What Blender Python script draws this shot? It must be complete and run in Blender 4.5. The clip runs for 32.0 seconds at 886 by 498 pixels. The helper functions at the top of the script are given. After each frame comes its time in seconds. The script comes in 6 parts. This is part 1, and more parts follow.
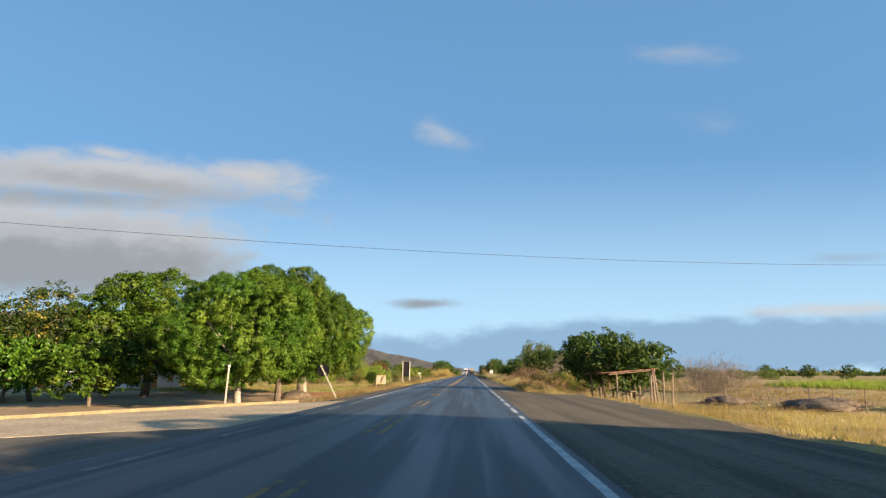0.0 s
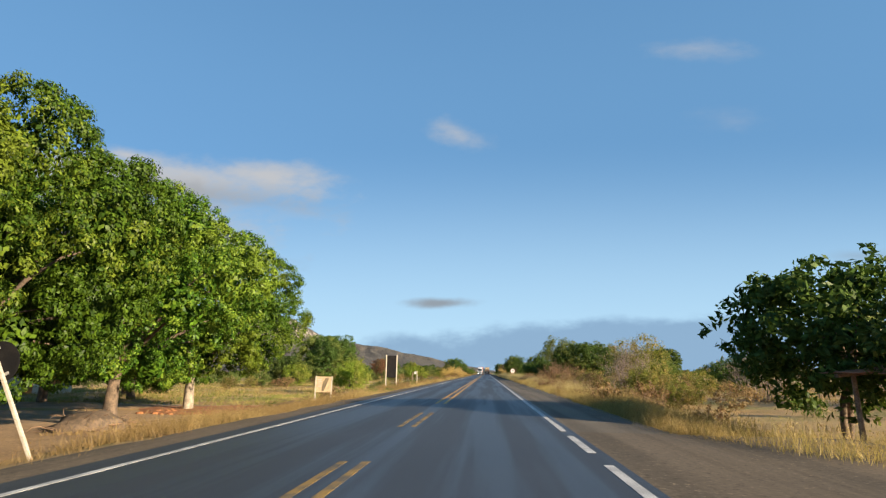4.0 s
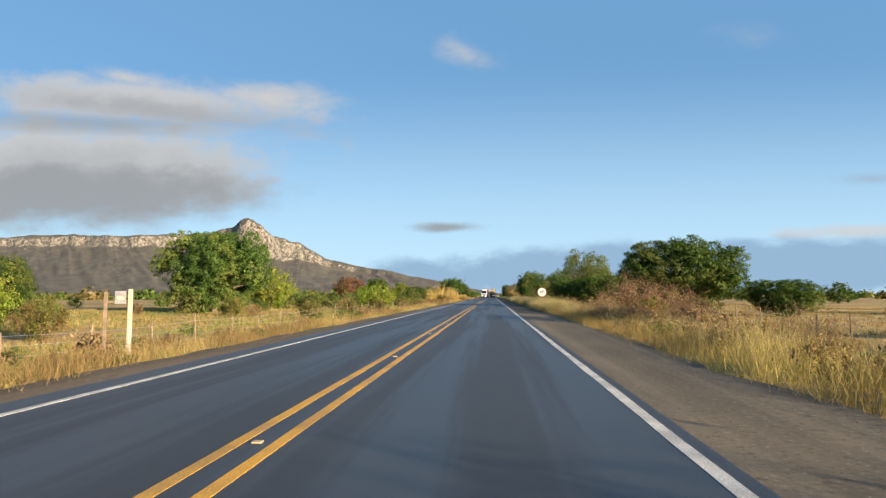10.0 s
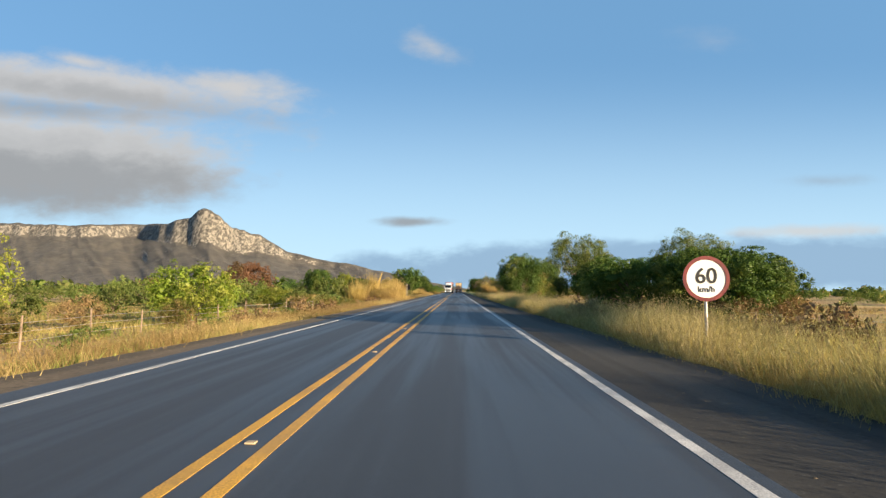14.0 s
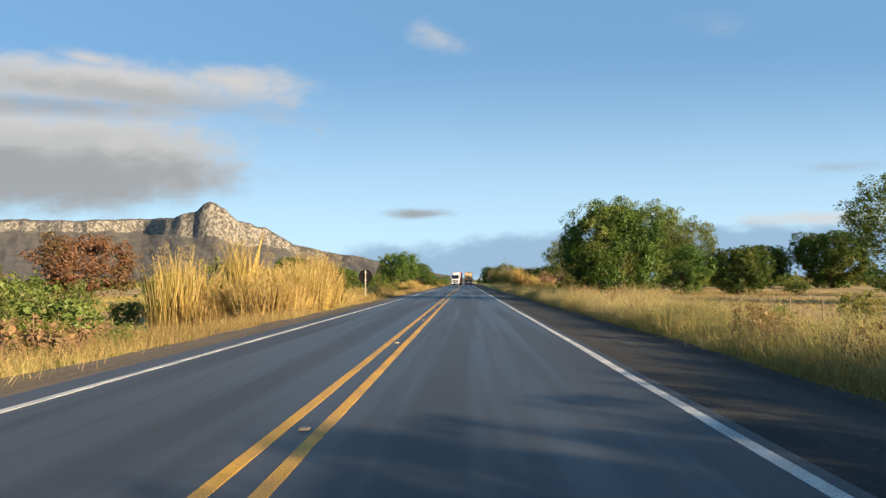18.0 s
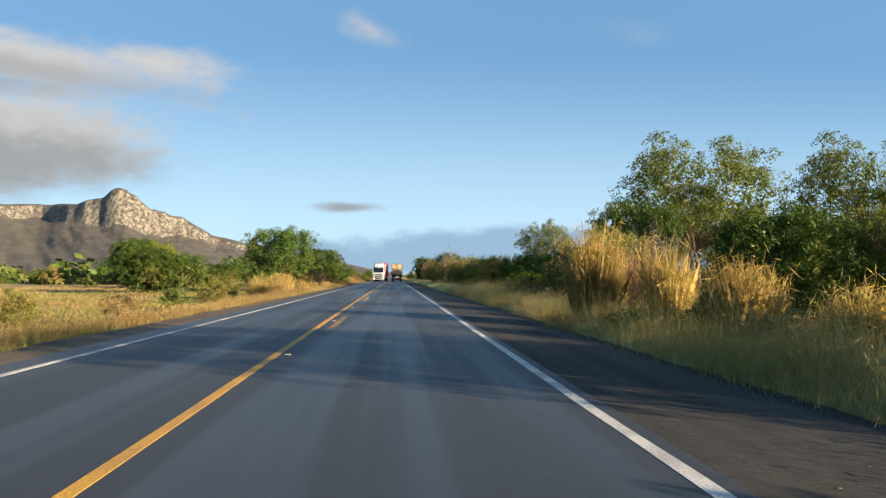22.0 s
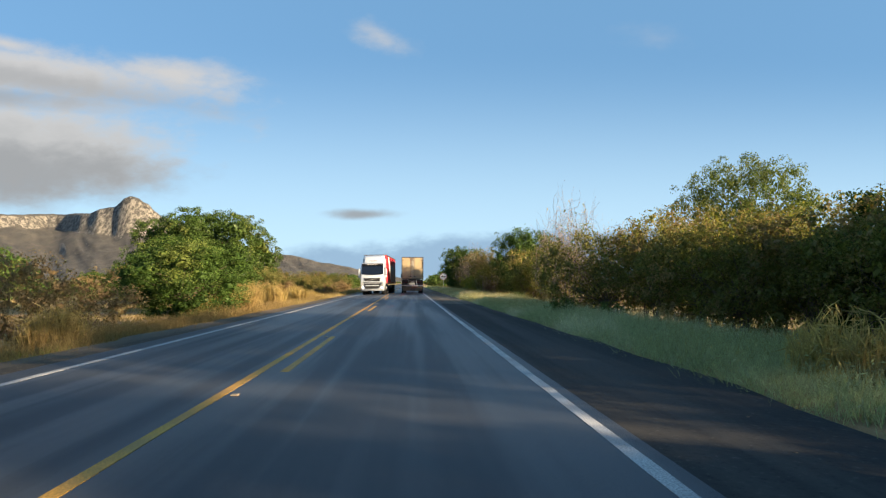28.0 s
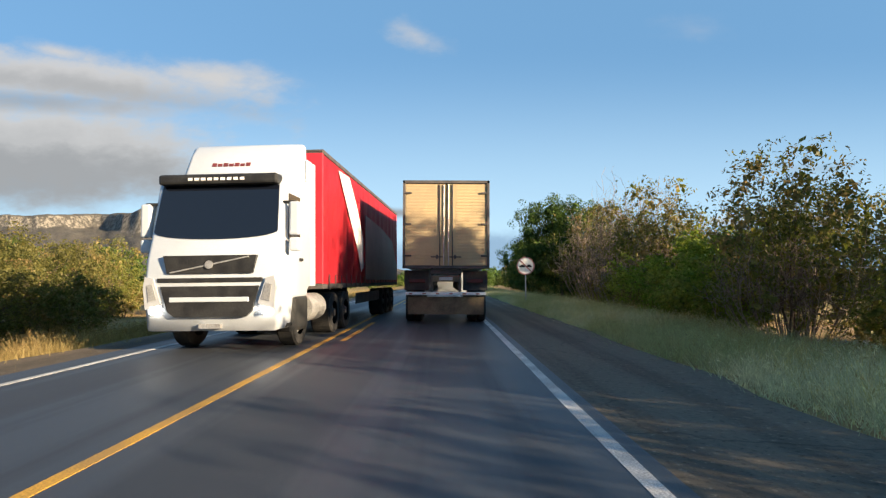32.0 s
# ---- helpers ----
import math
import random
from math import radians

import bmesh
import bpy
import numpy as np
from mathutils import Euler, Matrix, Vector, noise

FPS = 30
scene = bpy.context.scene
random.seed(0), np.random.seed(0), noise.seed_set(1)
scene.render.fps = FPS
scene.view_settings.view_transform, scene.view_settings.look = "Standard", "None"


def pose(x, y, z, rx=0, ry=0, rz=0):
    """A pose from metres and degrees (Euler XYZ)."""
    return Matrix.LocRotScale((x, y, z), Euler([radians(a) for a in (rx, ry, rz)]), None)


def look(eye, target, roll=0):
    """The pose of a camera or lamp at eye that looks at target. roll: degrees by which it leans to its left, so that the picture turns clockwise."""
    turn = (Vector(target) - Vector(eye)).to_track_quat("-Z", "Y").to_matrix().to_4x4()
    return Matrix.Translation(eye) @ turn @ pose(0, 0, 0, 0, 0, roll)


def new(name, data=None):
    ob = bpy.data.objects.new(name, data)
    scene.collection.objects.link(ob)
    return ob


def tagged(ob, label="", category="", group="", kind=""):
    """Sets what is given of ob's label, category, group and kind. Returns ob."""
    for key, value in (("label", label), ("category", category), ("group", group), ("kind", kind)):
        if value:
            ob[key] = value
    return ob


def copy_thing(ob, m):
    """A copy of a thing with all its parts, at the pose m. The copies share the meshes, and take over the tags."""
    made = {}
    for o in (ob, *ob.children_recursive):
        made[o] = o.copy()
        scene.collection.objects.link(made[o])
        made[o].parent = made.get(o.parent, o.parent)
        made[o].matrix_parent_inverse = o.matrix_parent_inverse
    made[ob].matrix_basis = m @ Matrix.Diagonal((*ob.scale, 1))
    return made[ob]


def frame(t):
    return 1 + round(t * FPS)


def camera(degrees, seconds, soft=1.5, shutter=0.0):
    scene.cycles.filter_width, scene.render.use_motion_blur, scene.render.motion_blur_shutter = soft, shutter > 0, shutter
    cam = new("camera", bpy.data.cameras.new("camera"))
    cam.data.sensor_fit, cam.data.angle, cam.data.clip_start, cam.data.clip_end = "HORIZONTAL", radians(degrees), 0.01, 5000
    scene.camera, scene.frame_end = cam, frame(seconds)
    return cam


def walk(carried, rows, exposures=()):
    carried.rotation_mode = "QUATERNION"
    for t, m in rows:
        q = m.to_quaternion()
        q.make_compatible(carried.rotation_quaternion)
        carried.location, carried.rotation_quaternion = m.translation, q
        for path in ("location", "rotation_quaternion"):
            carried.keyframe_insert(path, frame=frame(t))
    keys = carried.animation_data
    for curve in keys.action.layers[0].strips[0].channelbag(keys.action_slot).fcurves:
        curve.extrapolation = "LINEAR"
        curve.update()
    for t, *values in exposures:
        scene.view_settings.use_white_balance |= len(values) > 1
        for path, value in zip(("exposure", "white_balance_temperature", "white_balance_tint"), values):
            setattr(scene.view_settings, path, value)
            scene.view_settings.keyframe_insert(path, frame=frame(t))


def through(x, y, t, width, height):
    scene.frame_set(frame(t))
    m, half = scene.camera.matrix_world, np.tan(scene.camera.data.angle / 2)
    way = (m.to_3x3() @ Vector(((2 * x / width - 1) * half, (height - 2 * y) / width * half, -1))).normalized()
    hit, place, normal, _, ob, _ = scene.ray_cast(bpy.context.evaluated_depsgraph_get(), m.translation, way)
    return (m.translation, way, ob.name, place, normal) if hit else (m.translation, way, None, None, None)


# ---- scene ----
cam = camera(74.9, 32.0, soft=1.3)
PATH = [
    (0, (2.180, 0.00, 1.284), (1.254, 19.533, 5.481), -0.10),
    (0.5, (2.170, 3.36, 1.284), (1.080, 22.943, 5.197), -0.10),
    (1, (2.160, 6.72, 1.284), (1.154, 26.333, 5.069), -0.09),
    (1.5, (2.150, 10.15, 1.284), (1.102, 29.410, 6.569), -0.09),
    (2, (2.130, 13.73, 1.284), (1.004, 32.772, 7.294), -0.08),
    (2.5, (2.090, 17.57, 1.284), (0.900, 36.656, 7.140), -0.08),
    (3, (2.040, 21.65, 1.284), (0.819, 40.801, 6.919), -0.08),
    (3.5, (1.980, 25.88, 1.284), (0.658, 45.261, 6.043), -0.07),
    (5.5, (1.944, 42.48, 1.284), (0.342, 62.067, 4.997), -0.12),
    (6, (1.950, 47.03, 1.284), (0.336, 66.638, 4.881), -0.12),
    (6.5, (1.951, 51.72, 1.284), (0.263, 71.337, 4.796), -0.09),
    (7, (1.962, 56.71, 1.284), (0.316, 76.352, 4.675), -0.05),
    (7.5, (1.975, 61.99, 1.284), (0.340, 81.651, 4.565), -0.08),
    (8, (1.997, 67.52, 1.284), (0.407, 87.209, 4.416), -0.11),
    (8.5, (2.009, 73.31, 1.284), (0.439, 93.019, 4.300), -0.13),
    (9, (2.022, 79.28, 1.284), (0.445, 99.009, 4.163), -0.17),
    (9.5, (2.040, 85.36, 1.284), (0.369, 105.190, 3.275), -0.15),
    (10, (2.049, 91.48, 1.284), (0.376, 111.347, 2.872), -0.12),
    (10.5, (2.058, 97.65, 1.284), (0.543, 117.529, 2.873), -0.10),
    (11, (2.057, 103.90, 1.284), (0.999, 123.808, 2.879), -0.08),
    (11.5, (2.036, 110.17, 1.284), (1.315, 130.098, 2.825), -0.07),
    (12, (2.005, 116.39, 1.284), (1.469, 136.324, 2.820), -0.08),
    (12.5, (1.955, 122.54, 1.284), (1.574, 142.482, 2.760), -0.07),
    (13, (1.894, 128.72, 1.284), (1.482, 148.665, 2.705), -0.07),
    (13.5, (1.807, 135.00, 1.284), (1.366, 154.946, 2.684), 0.10),
    (14, (1.699, 141.32, 1.284), (1.217, 161.265, 2.693), 0.27),
    (14.5, (1.582, 147.59, 1.284), (1.113, 167.537, 2.666), 0.45),
    (16.5, (1.343, 172.42, 1.284), (0.692, 192.374, 2.468), -0.30),
    (17, (1.354, 178.57, 1.284), (0.647, 198.525, 2.425), -0.33),
    (17.5, (1.391, 184.68, 1.284), (0.667, 204.636, 2.388), -0.34),
    (18, (1.438, 190.83, 1.284), (0.666, 210.784, 2.402), -0.35),
    (18.5, (1.495, 197.18, 1.284), (0.711, 217.140, 2.268), -0.35),
    (19, (1.553, 203.70, 1.284), (0.699, 223.658, 2.266), -0.36),
    (19.5, (1.590, 210.32, 1.284), (0.713, 230.276, 2.287), -0.31),
    (20, (1.597, 217.05, 1.284), (1.015, 237.016, 2.303), -0.27),
    (20.5, (1.623, 223.68, 1.284), (2.111, 243.648, 2.300), -0.02),
    (21, (1.639, 230.16, 1.284), (2.686, 250.109, 2.253), 0.24),
    (21.5, (1.675, 236.61, 1.284), (3.091, 256.536, 2.253), 0.24),
    (22, (1.711, 243.07, 1.284), (3.396, 262.977, 2.227), 0.24),
    (22.5, (1.753, 249.52, 1.284), (3.617, 269.410, 2.230), 0.22),
    (23, (1.785, 255.97, 1.284), (3.758, 275.847, 2.280), 0.21),
    (23.5, (1.797, 262.38, 1.284), (3.878, 282.247, 2.274), 0.19),
    (24, (1.780, 268.74, 1.284), (3.945, 288.597, 2.295), 0.17),
    (24.5, (1.712, 274.96, 1.284), (3.934, 294.807, 2.351), 0.16),
    (25, (1.653, 280.97, 1.284), (3.838, 300.821, 2.366), 0.01),
    (25.5, (1.625, 286.77, 1.284), (3.798, 306.621, 2.384), -0.15),
    (26, (1.597, 292.45, 1.284), (3.689, 312.309, 2.404), -0.30),
    (26.5, (1.695, 298.12, 1.284), (3.709, 317.985, 2.444), -0.47),
    (28.5, (2.090, 323.35, 1.284), (3.095, 343.292, 2.426), -0.26),
    (29, (2.176, 329.82, 1.284), (3.112, 349.765, 2.432), -0.20),
    (29.5, (2.181, 336.30, 1.284), (2.863, 356.258, 2.381), -0.28),
    (30, (2.185, 342.84, 1.284), (2.723, 362.803, 2.382), -0.36),
    (30.5, (2.221, 349.38, 1.284), (2.673, 369.344, 2.390), -0.36),
    (31, (2.268, 355.86, 1.284), (2.611, 375.824, 2.425), -0.36),
    (31.5, (2.314, 362.24, 1.284), (2.540, 382.206, 2.429), -0.36),
    (32, (2.370, 368.56, 1.284), (2.349, 388.530, 2.373), -0.36),
]
# the clip's camera brightens a little and turns warmer on the way
EXPOSURES = [(0, 1.60, 6350, 10), (1, 1.58, 6300, 10), (2, 1.42, 6200, 10), (3.5, 1.46, 6250, 10), (6, 1.58, 6450, 10), (12, 1.62, 6500, 10), (18, 1.70, 6700, 10), (24, 1.70, 6700, 10), (32, 1.70, 6600, 10)]
walk(cam, [(t, look(eye, target, roll)) for t, eye, target, roll in PATH], EXPOSURES)


# ---- light ----
SUN_DIR = Vector((0.814, -0.509, 0.234))  # towards the sun: low, behind and to the right of the road
world = bpy.data.worlds.new("world")
scene.world = world
world.use_nodes = True


class Nodes:
    """Short way to write node trees."""

    def __init__(self, tree):
        self.tree = tree

    def add(self, kind):
        return self.tree.nodes.new(kind)

    def put(self, socket, value):
        if isinstance(value, bpy.types.NodeSocket):
            self.tree.links.new(value, socket)
        elif value is not None:
            socket.default_value = value

    def math(self, op, a, b=None, clamp=False):
        n = self.add("ShaderNodeMath")
        n.operation, n.use_clamp = op, clamp
        self.put(n.inputs[0], a)
        self.put(n.inputs[1], b)
        return n.outputs[0]

    def mix(self, f, a, b, blend="MIX"):
        n = self.add("ShaderNodeMix")
        n.data_type, n.blend_type = "RGBA", blend
        self.put(n.inputs[0], f)
        self.put(n.inputs[6], a if isinstance(a, bpy.types.NodeSocket) else (*a, 1))
        self.put(n.inputs[7], b if isinstance(b, bpy.types.NodeSocket) else (*b, 1))
        return n.outputs[2]

    def noise(self, vec, scale, detail=4, rough=0.55, out=0):
        n = self.add("ShaderNodeTexNoise")
        self.put(n.inputs["Vector"], vec)
        n.inputs["Scale"].default_value, n.inputs["Detail"].default_value, n.inputs["Roughness"].default_value = scale, detail, rough
        return n.outputs[out]

    def ramp(self, f, lo, hi, a=0.0, b=1.0):
        n = self.add("ShaderNodeMapRange")
        n.interpolation_type = "SMOOTHSTEP"
        for k, v in zip(range(5), (f, lo, hi, a, b)):
            self.put(n.inputs[k], v)
        return n.outputs[0]


def build_sky():
    w = Nodes(world.node_tree)
    sky = w.add("ShaderNodeTexSky")
    sky.sky_type, sky.sun_disc = "NISHITA", False
    sky.sun_elevation, sky.sun_rotation = radians(13.7), radians(122)
    sky.air_density, sky.dust_density, sky.ozone_density = 1.0, 0.15, 3.5
    coord = w.add("ShaderNodeTexCoord").outputs["Generated"]
    sep = w.add("ShaderNodeSeparateXYZ")
    w.put(sep.inputs[0], coord)
    deep = w.math("MAXIMUM", sep.outputs[1], 0.08)
    u, v = w.math("DIVIDE", sep.outputs[0], deep), w.math("DIVIDE", sep.outputs[2], deep)
    flat = w.add("ShaderNodeCombineXYZ")
    w.put(flat.inputs[0], w.math("MULTIPLY", u, 1.0))
    w.put(flat.inputs[1], w.math("MULTIPLY", v, 1.9))
    big = w.math("SUBTRACT", w.noise(flat.outputs[0], 5.0, 6, 0.55), 0.5)
    fine = w.math("SUBTRACT", w.noise(flat.outputs[0], 17.0, 5, 0.6), 0.5)

    def cloud(u0, v0, su, sv, slope, ragged, edge):
        """How thick a cloud bank is, round (u0, v0) with half sizes su and sv."""
        a = w.math("SUBTRACT", u, u0)
        b = w.math("SUBTRACT", w.math("SUBTRACT", v, v0), w.math("MULTIPLY", a, slope))
        a, b = w.math("DIVIDE", a, su), w.math("DIVIDE", b, sv)
        r = w.math("SQRT", w.math("ADD", w.math("MULTIPLY", a, a), w.math("MULTIPLY", b, b)))
        f = w.math("SUBTRACT", 1.0, r)
        f = w.math("ADD", f, w.math("MULTIPLY", big, ragged))
        f = w.math("ADD", f, w.math("MULTIPLY", fine, ragged * 0.62))
        return w.ramp(f, 0.0, edge)

    def most(*some):
        out = some[0]
        for one in some[1:]:
            out = w.math("MAXIMUM", out, one)
        return out

    lit = most(
        cloud(-0.66, 0.362, 0.44, 0.062, -0.10, 1.2, 0.75),
        cloud(-0.68, 0.408, 0.10, 0.026, -0.25, 1.2, 1.0),
        cloud(-0.42, 0.362, 0.20, 0.036, -0.12, 1.4, 1.0),
        cloud(-0.82, 0.235, 0.52, 0.112, 0.0, 0.9, 0.5),
        w.math("MULTIPLY", cloud(-0.60, 0.305, 0.36, 0.045, -0.05, 1.5, 1.2), 0.8),
        w.math("MULTIPLY", cloud(-0.05, 0.435, 0.075, 0.035, -0.28, 1.7, 1.3), 0.75),
        w.math("MULTIPLY", cloud(0.40, 0.585, 0.13, 0.03, -0.08, 2.0, 1.6), 0.5),
        w.math("MULTIPLY", cloud(0.45, 0.44, 0.09, 0.035, -0.1, 2.0, 1.6), 0.25),
        w.math("MULTIPLY", cloud(0.60, 0.103, 0.20, 0.016, 0.02, 1.5, 1.0), 0.8),
    )
    grey = most(
        cloud(-0.80, 0.190, 0.50, 0.090, 0.0, 0.8, 0.65),
        w.math("MULTIPLY", cloud(-0.80, 0.228, 0.52, 0.100, 0.0, 0.9, 1.0), 0.6),
        w.math("MULTIPLY", cloud(-0.72, 0.318, 0.42, 0.036, -0.05, 1.2, 1.1), 0.75),
        w.math("MULTIPLY", cloud(-0.62, 0.343, 0.38, 0.040, -0.14, 1.3, 1.0), 0.7),
        cloud(-0.08, 0.118, 0.085, 0.013, 0.0, 1.1, 0.9),
        w.math("MULTIPLY", cloud(0.63, 0.19, 0.12, 0.016, 0.0, 1.4, 1.4), 0.5),
    )
    bank = most(cloud(0.36, 0.040, 0.68, 0.060, 0.02, 0.75, 0.35), w.math("MULTIPLY", cloud(0.75, 0.075, 0.42, 0.035, 0.03, 1.1, 0.8), 0.9))
    ahead = w.ramp(sep.outputs[1], 0.10, 0.3)
    tone = w.mix(0.62, sky.outputs[0], (1.75, 3.9, 6.6))
    tone = w.mix(w.math("MULTIPLY", w.ramp(sep.outputs[2], 0.42, 0.9), 0.75), tone, (0.75, 1.9, 3.9))
    tone = w.mix(w.math("MULTIPLY", w.ramp(v, 0.42, 0.0), 0.70), tone, (5.4, 7.6, 9.0))
    c = w.mix(w.math("MULTIPLY", w.math("MULTIPLY", bank, 0.9), ahead), tone, (2.3, 3.6, 5.1))
    c = w.mix(w.math("MULTIPLY", w.math("MULTIPLY", lit, 0.85), ahead), c, (5.3, 5.05, 4.75))
    c = w.mix(w.math("MULTIPLY", w.math("MULTIPLY", grey, 0.88), ahead), c, (2.55, 2.72, 2.9))
    c = w.mix(1.0, c, (0.78, 0.78, 0.78), "MULTIPLY")
    w.put(world.node_tree.nodes["Background"].inputs[0], c)
    world.node_tree.nodes["Background"].inputs[1].default_value = 0.0526


build_sky()
sun = new("sun", bpy.data.lights.new("sun", "SUN"))
sun.data.energy, sun.data.angle, sun.data.color = 5.0, radians(0.55), (1.0, 0.80, 0.54)
sun.matrix_world = look(SUN_DIR * 100, (0, 0, 0))

# ---- materials ----


def material(name, c1, c2, scale=3.0, rough=0.8, bump=0.0, bump_scale=40.0, metal=0.0, fine=0.25, spec=0.3, stretch=None, island=0.0):
    """Two colours mixed by coarse noise, fine grain over them, and relief."""
    m = bpy.data.materials.new(name)
    m.use_nodes = True
    k, p = Nodes(m.node_tree), m.node_tree.nodes["Principled BSDF"]
    vec = k.add("ShaderNodeTexCoord").outputs["Object"]
    if stretch:
        mp = k.add("ShaderNodeMapping")
        mp.inputs["Scale"].default_value = stretch
        k.put(mp.inputs[0], vec)
        vec = mp.outputs[0]
    f = k.ramp(k.noise(vec, scale, 5), 0.36, 0.64)
    c = k.mix(f, c1, c2)
    if island:
        rnd = k.add("ShaderNodeNewGeometry").outputs["Random Per Island"]
        c = k.mix(1.0, c, k.mix(rnd, (1 - island,) * 3, (1 + island * 0.6,) * 3), "MULTIPLY")
    g = k.ramp(k.noise(vec, bump_scale, 3), 0.3, 0.7, 1 - fine, 1 + fine)
    gc = k.add("ShaderNodeCombineColor")
    for s in gc.inputs[:3]:
        k.put(s, g)
    k.put(p.inputs["Base Color"], k.mix(1.0, c, gc.outputs[0], "MULTIPLY"))
    p.inputs["Roughness"].default_value, p.inputs["Metallic"].default_value = rough, metal
    p.inputs["Specular IOR Level"].default_value = spec
    if bump:
        b = k.add("ShaderNodeBump")
        b.inputs["Strength"].default_value, b.inputs["Distance"].default_value = 0.7, bump
        k.put(b.inputs["Height"], k.noise(vec, bump_scale, 4))
        k.put(p.inputs["Normal"], b.outputs[0])
    return m


def foliage(name, dark, light, odd, odd_share=0.1, through=0.35, patch=0.25):
    """Leaves and blades: each one its own tint, light passes through them."""
    m = bpy.data.materials.new(name)
    m.use_nodes = True
    k = Nodes(m.node_tree)
    m.node_tree.nodes.remove(m.node_tree.nodes["Principled BSDF"])
    rnd = k.add("ShaderNodeNewGeometry").outputs["Random Per Island"]
    vec = k.add("ShaderNodeTexCoord").outputs["Object"]
    one = k.add("ShaderNodeObjectInfo").outputs["Random"]
    c = k.mix(rnd, dark, light)
    c = k.mix(k.ramp(k.math("ADD", k.noise(vec, patch, 3), k.math("MULTIPLY", rnd, 0.12)), 0.66 - odd_share, 0.72 - odd_share * 0.6), c, odd)
    hsv = k.add("ShaderNodeHueSaturation")
    k.put(hsv.inputs["Hue"], k.ramp(one, 0, 1, 0.493, 0.507))
    k.put(hsv.inputs["Value"], k.ramp(one, 0, 1, 0.82, 1.15))
    k.put(hsv.inputs["Color"], c)
    c = hsv.outputs[0]
    mottle = k.add("ShaderNodeCombineColor")
    for q in mottle.inputs[:3]:
        k.put(q, k.ramp(k.noise(vec, 6.5, 4, 0.7), 0.34, 0.66, 0.62, 1.30))
    c = k.mix(1.0, c, mottle.outputs[0], "MULTIPLY")
    d, t, g = k.add("ShaderNodeBsdfDiffuse"), k.add("ShaderNodeBsdfTranslucent"), k.add("ShaderNodeBsdfGlossy")
    k.put(d.inputs[0], c)
    k.put(t.inputs[0], k.mix(1.0, c, (1.15, 1.25, 0.7), "MULTIPLY"))
    g.inputs["Roughness"].default_value = 0.45
    g.inputs["Color"].default_value = (0.8, 0.8, 0.8, 1)
    a, b = k.add("ShaderNodeMixShader"), k.add("ShaderNodeMixShader")
    a.inputs[0].default_value, b.inputs[0].default_value = through, 0.012
    for s, v in ((a.inputs[1], d.outputs[0]), (a.inputs[2], t.outputs[0]), (b.inputs[1], a.outputs[0]), (b.inputs[2], g.outputs[0])):
        k.put(s, v)
    k.put(m.node_tree.nodes["Material Output"].inputs[0], b.outputs[0])
    return m


def asphalt(name, base, worn, rough, grit_size=55, grit_share=0.5, spec=0.2):
    """Road: wheel tracks run along it, with patches, grit and fine cracks."""
    m = bpy.data.materials.new(name)
    m.use_nodes = True
    k, p = Nodes(m.node_tree), m.node_tree.nodes["Principled BSDF"]
    vec = k.add("ShaderNodeTexCoord").outputs["Object"]
    mp = k.add("ShaderNodeMapping")
    mp.inputs["Scale"].default_value = (1.0, 0.03, 1.0)
    k.put(mp.inputs[0], vec)
    streak = k.ramp(k.noise(mp.outputs[0], 1.1, 4), 0.38, 0.62)
    blot = k.ramp(k.noise(vec, 0.22, 5), 0.35, 0.7)
    c = k.mix(k.math("ADD", k.math("MULTIPLY", streak, 0.65), k.math("MULTIPLY", blot, 0.35)), base, worn)
    grit = k.noise(vec, grit_size, 4, 0.75)
    c = k.mix(k.ramp(grit, 0.56, 0.74, 0, grit_share), c, tuple(v * 2.1 for v in worn))
    c = k.mix(k.ramp(grit, 0.46, 0.32, 0, grit_share), c, tuple(v * 0.45 for v in base))
    cell = k.add("ShaderNodeTexVoronoi")
    cell.feature = "DISTANCE_TO_EDGE"
    cell.inputs["Scale"].default_value = 0.35
    warp = k.add("ShaderNodeVectorMath")
    warp.operation = "ADD"
    k.put(warp.inputs[0], vec)
    k.put(warp.inputs[1], k.noise(vec, 0.9, 4, 0.6, 1))
    k.put(cell.inputs["Vector"], warp.outputs[0])
    crack = k.math("MULTIPLY", k.ramp(cell.outputs["Distance"], 0.0, 0.012, 0.55, 0.0), k.ramp(k.noise(vec, 0.06, 2), 0.5, 0.62))
    c = k.mix(crack, c, tuple(v * 0.4 for v in base))
    k.put(p.inputs["Base Color"], c)
    k.put(p.inputs["Roughness"], k.ramp(streak, 0, 1, rough + 0.08, rough - 0.06))
    p.inputs["Specular IOR Level"].default_value = spec
    b = k.add("ShaderNodeBump")
    b.inputs["Strength"].default_value, b.inputs["Distance"].default_value = 0.5, 0.006
    k.put(b.inputs["Height"], grit)
    k.put(p.inputs["Normal"], b.outputs[0])
    return m


def glass(name, tint):
    m = bpy.data.materials.new(name)
    m.use_nodes = True
    p = m.node_tree.nodes["Principled BSDF"]
    p.inputs["Base Color"].default_value = (*tint, 1)
    p.inputs["Roughness"].default_value, p.inputs["Specular IOR Level"].default_value = 0.04, 0.6
    return m


def lamp_glow(name, colour, strength):
    m = bpy.data.materials.new(name)
    m.use_nodes = True
    p = m.node_tree.nodes["Principled BSDF"]
    p.inputs["Emission Color"].default_value, p.inputs["Emission Strength"].default_value = (*colour, 1), strength
    return m


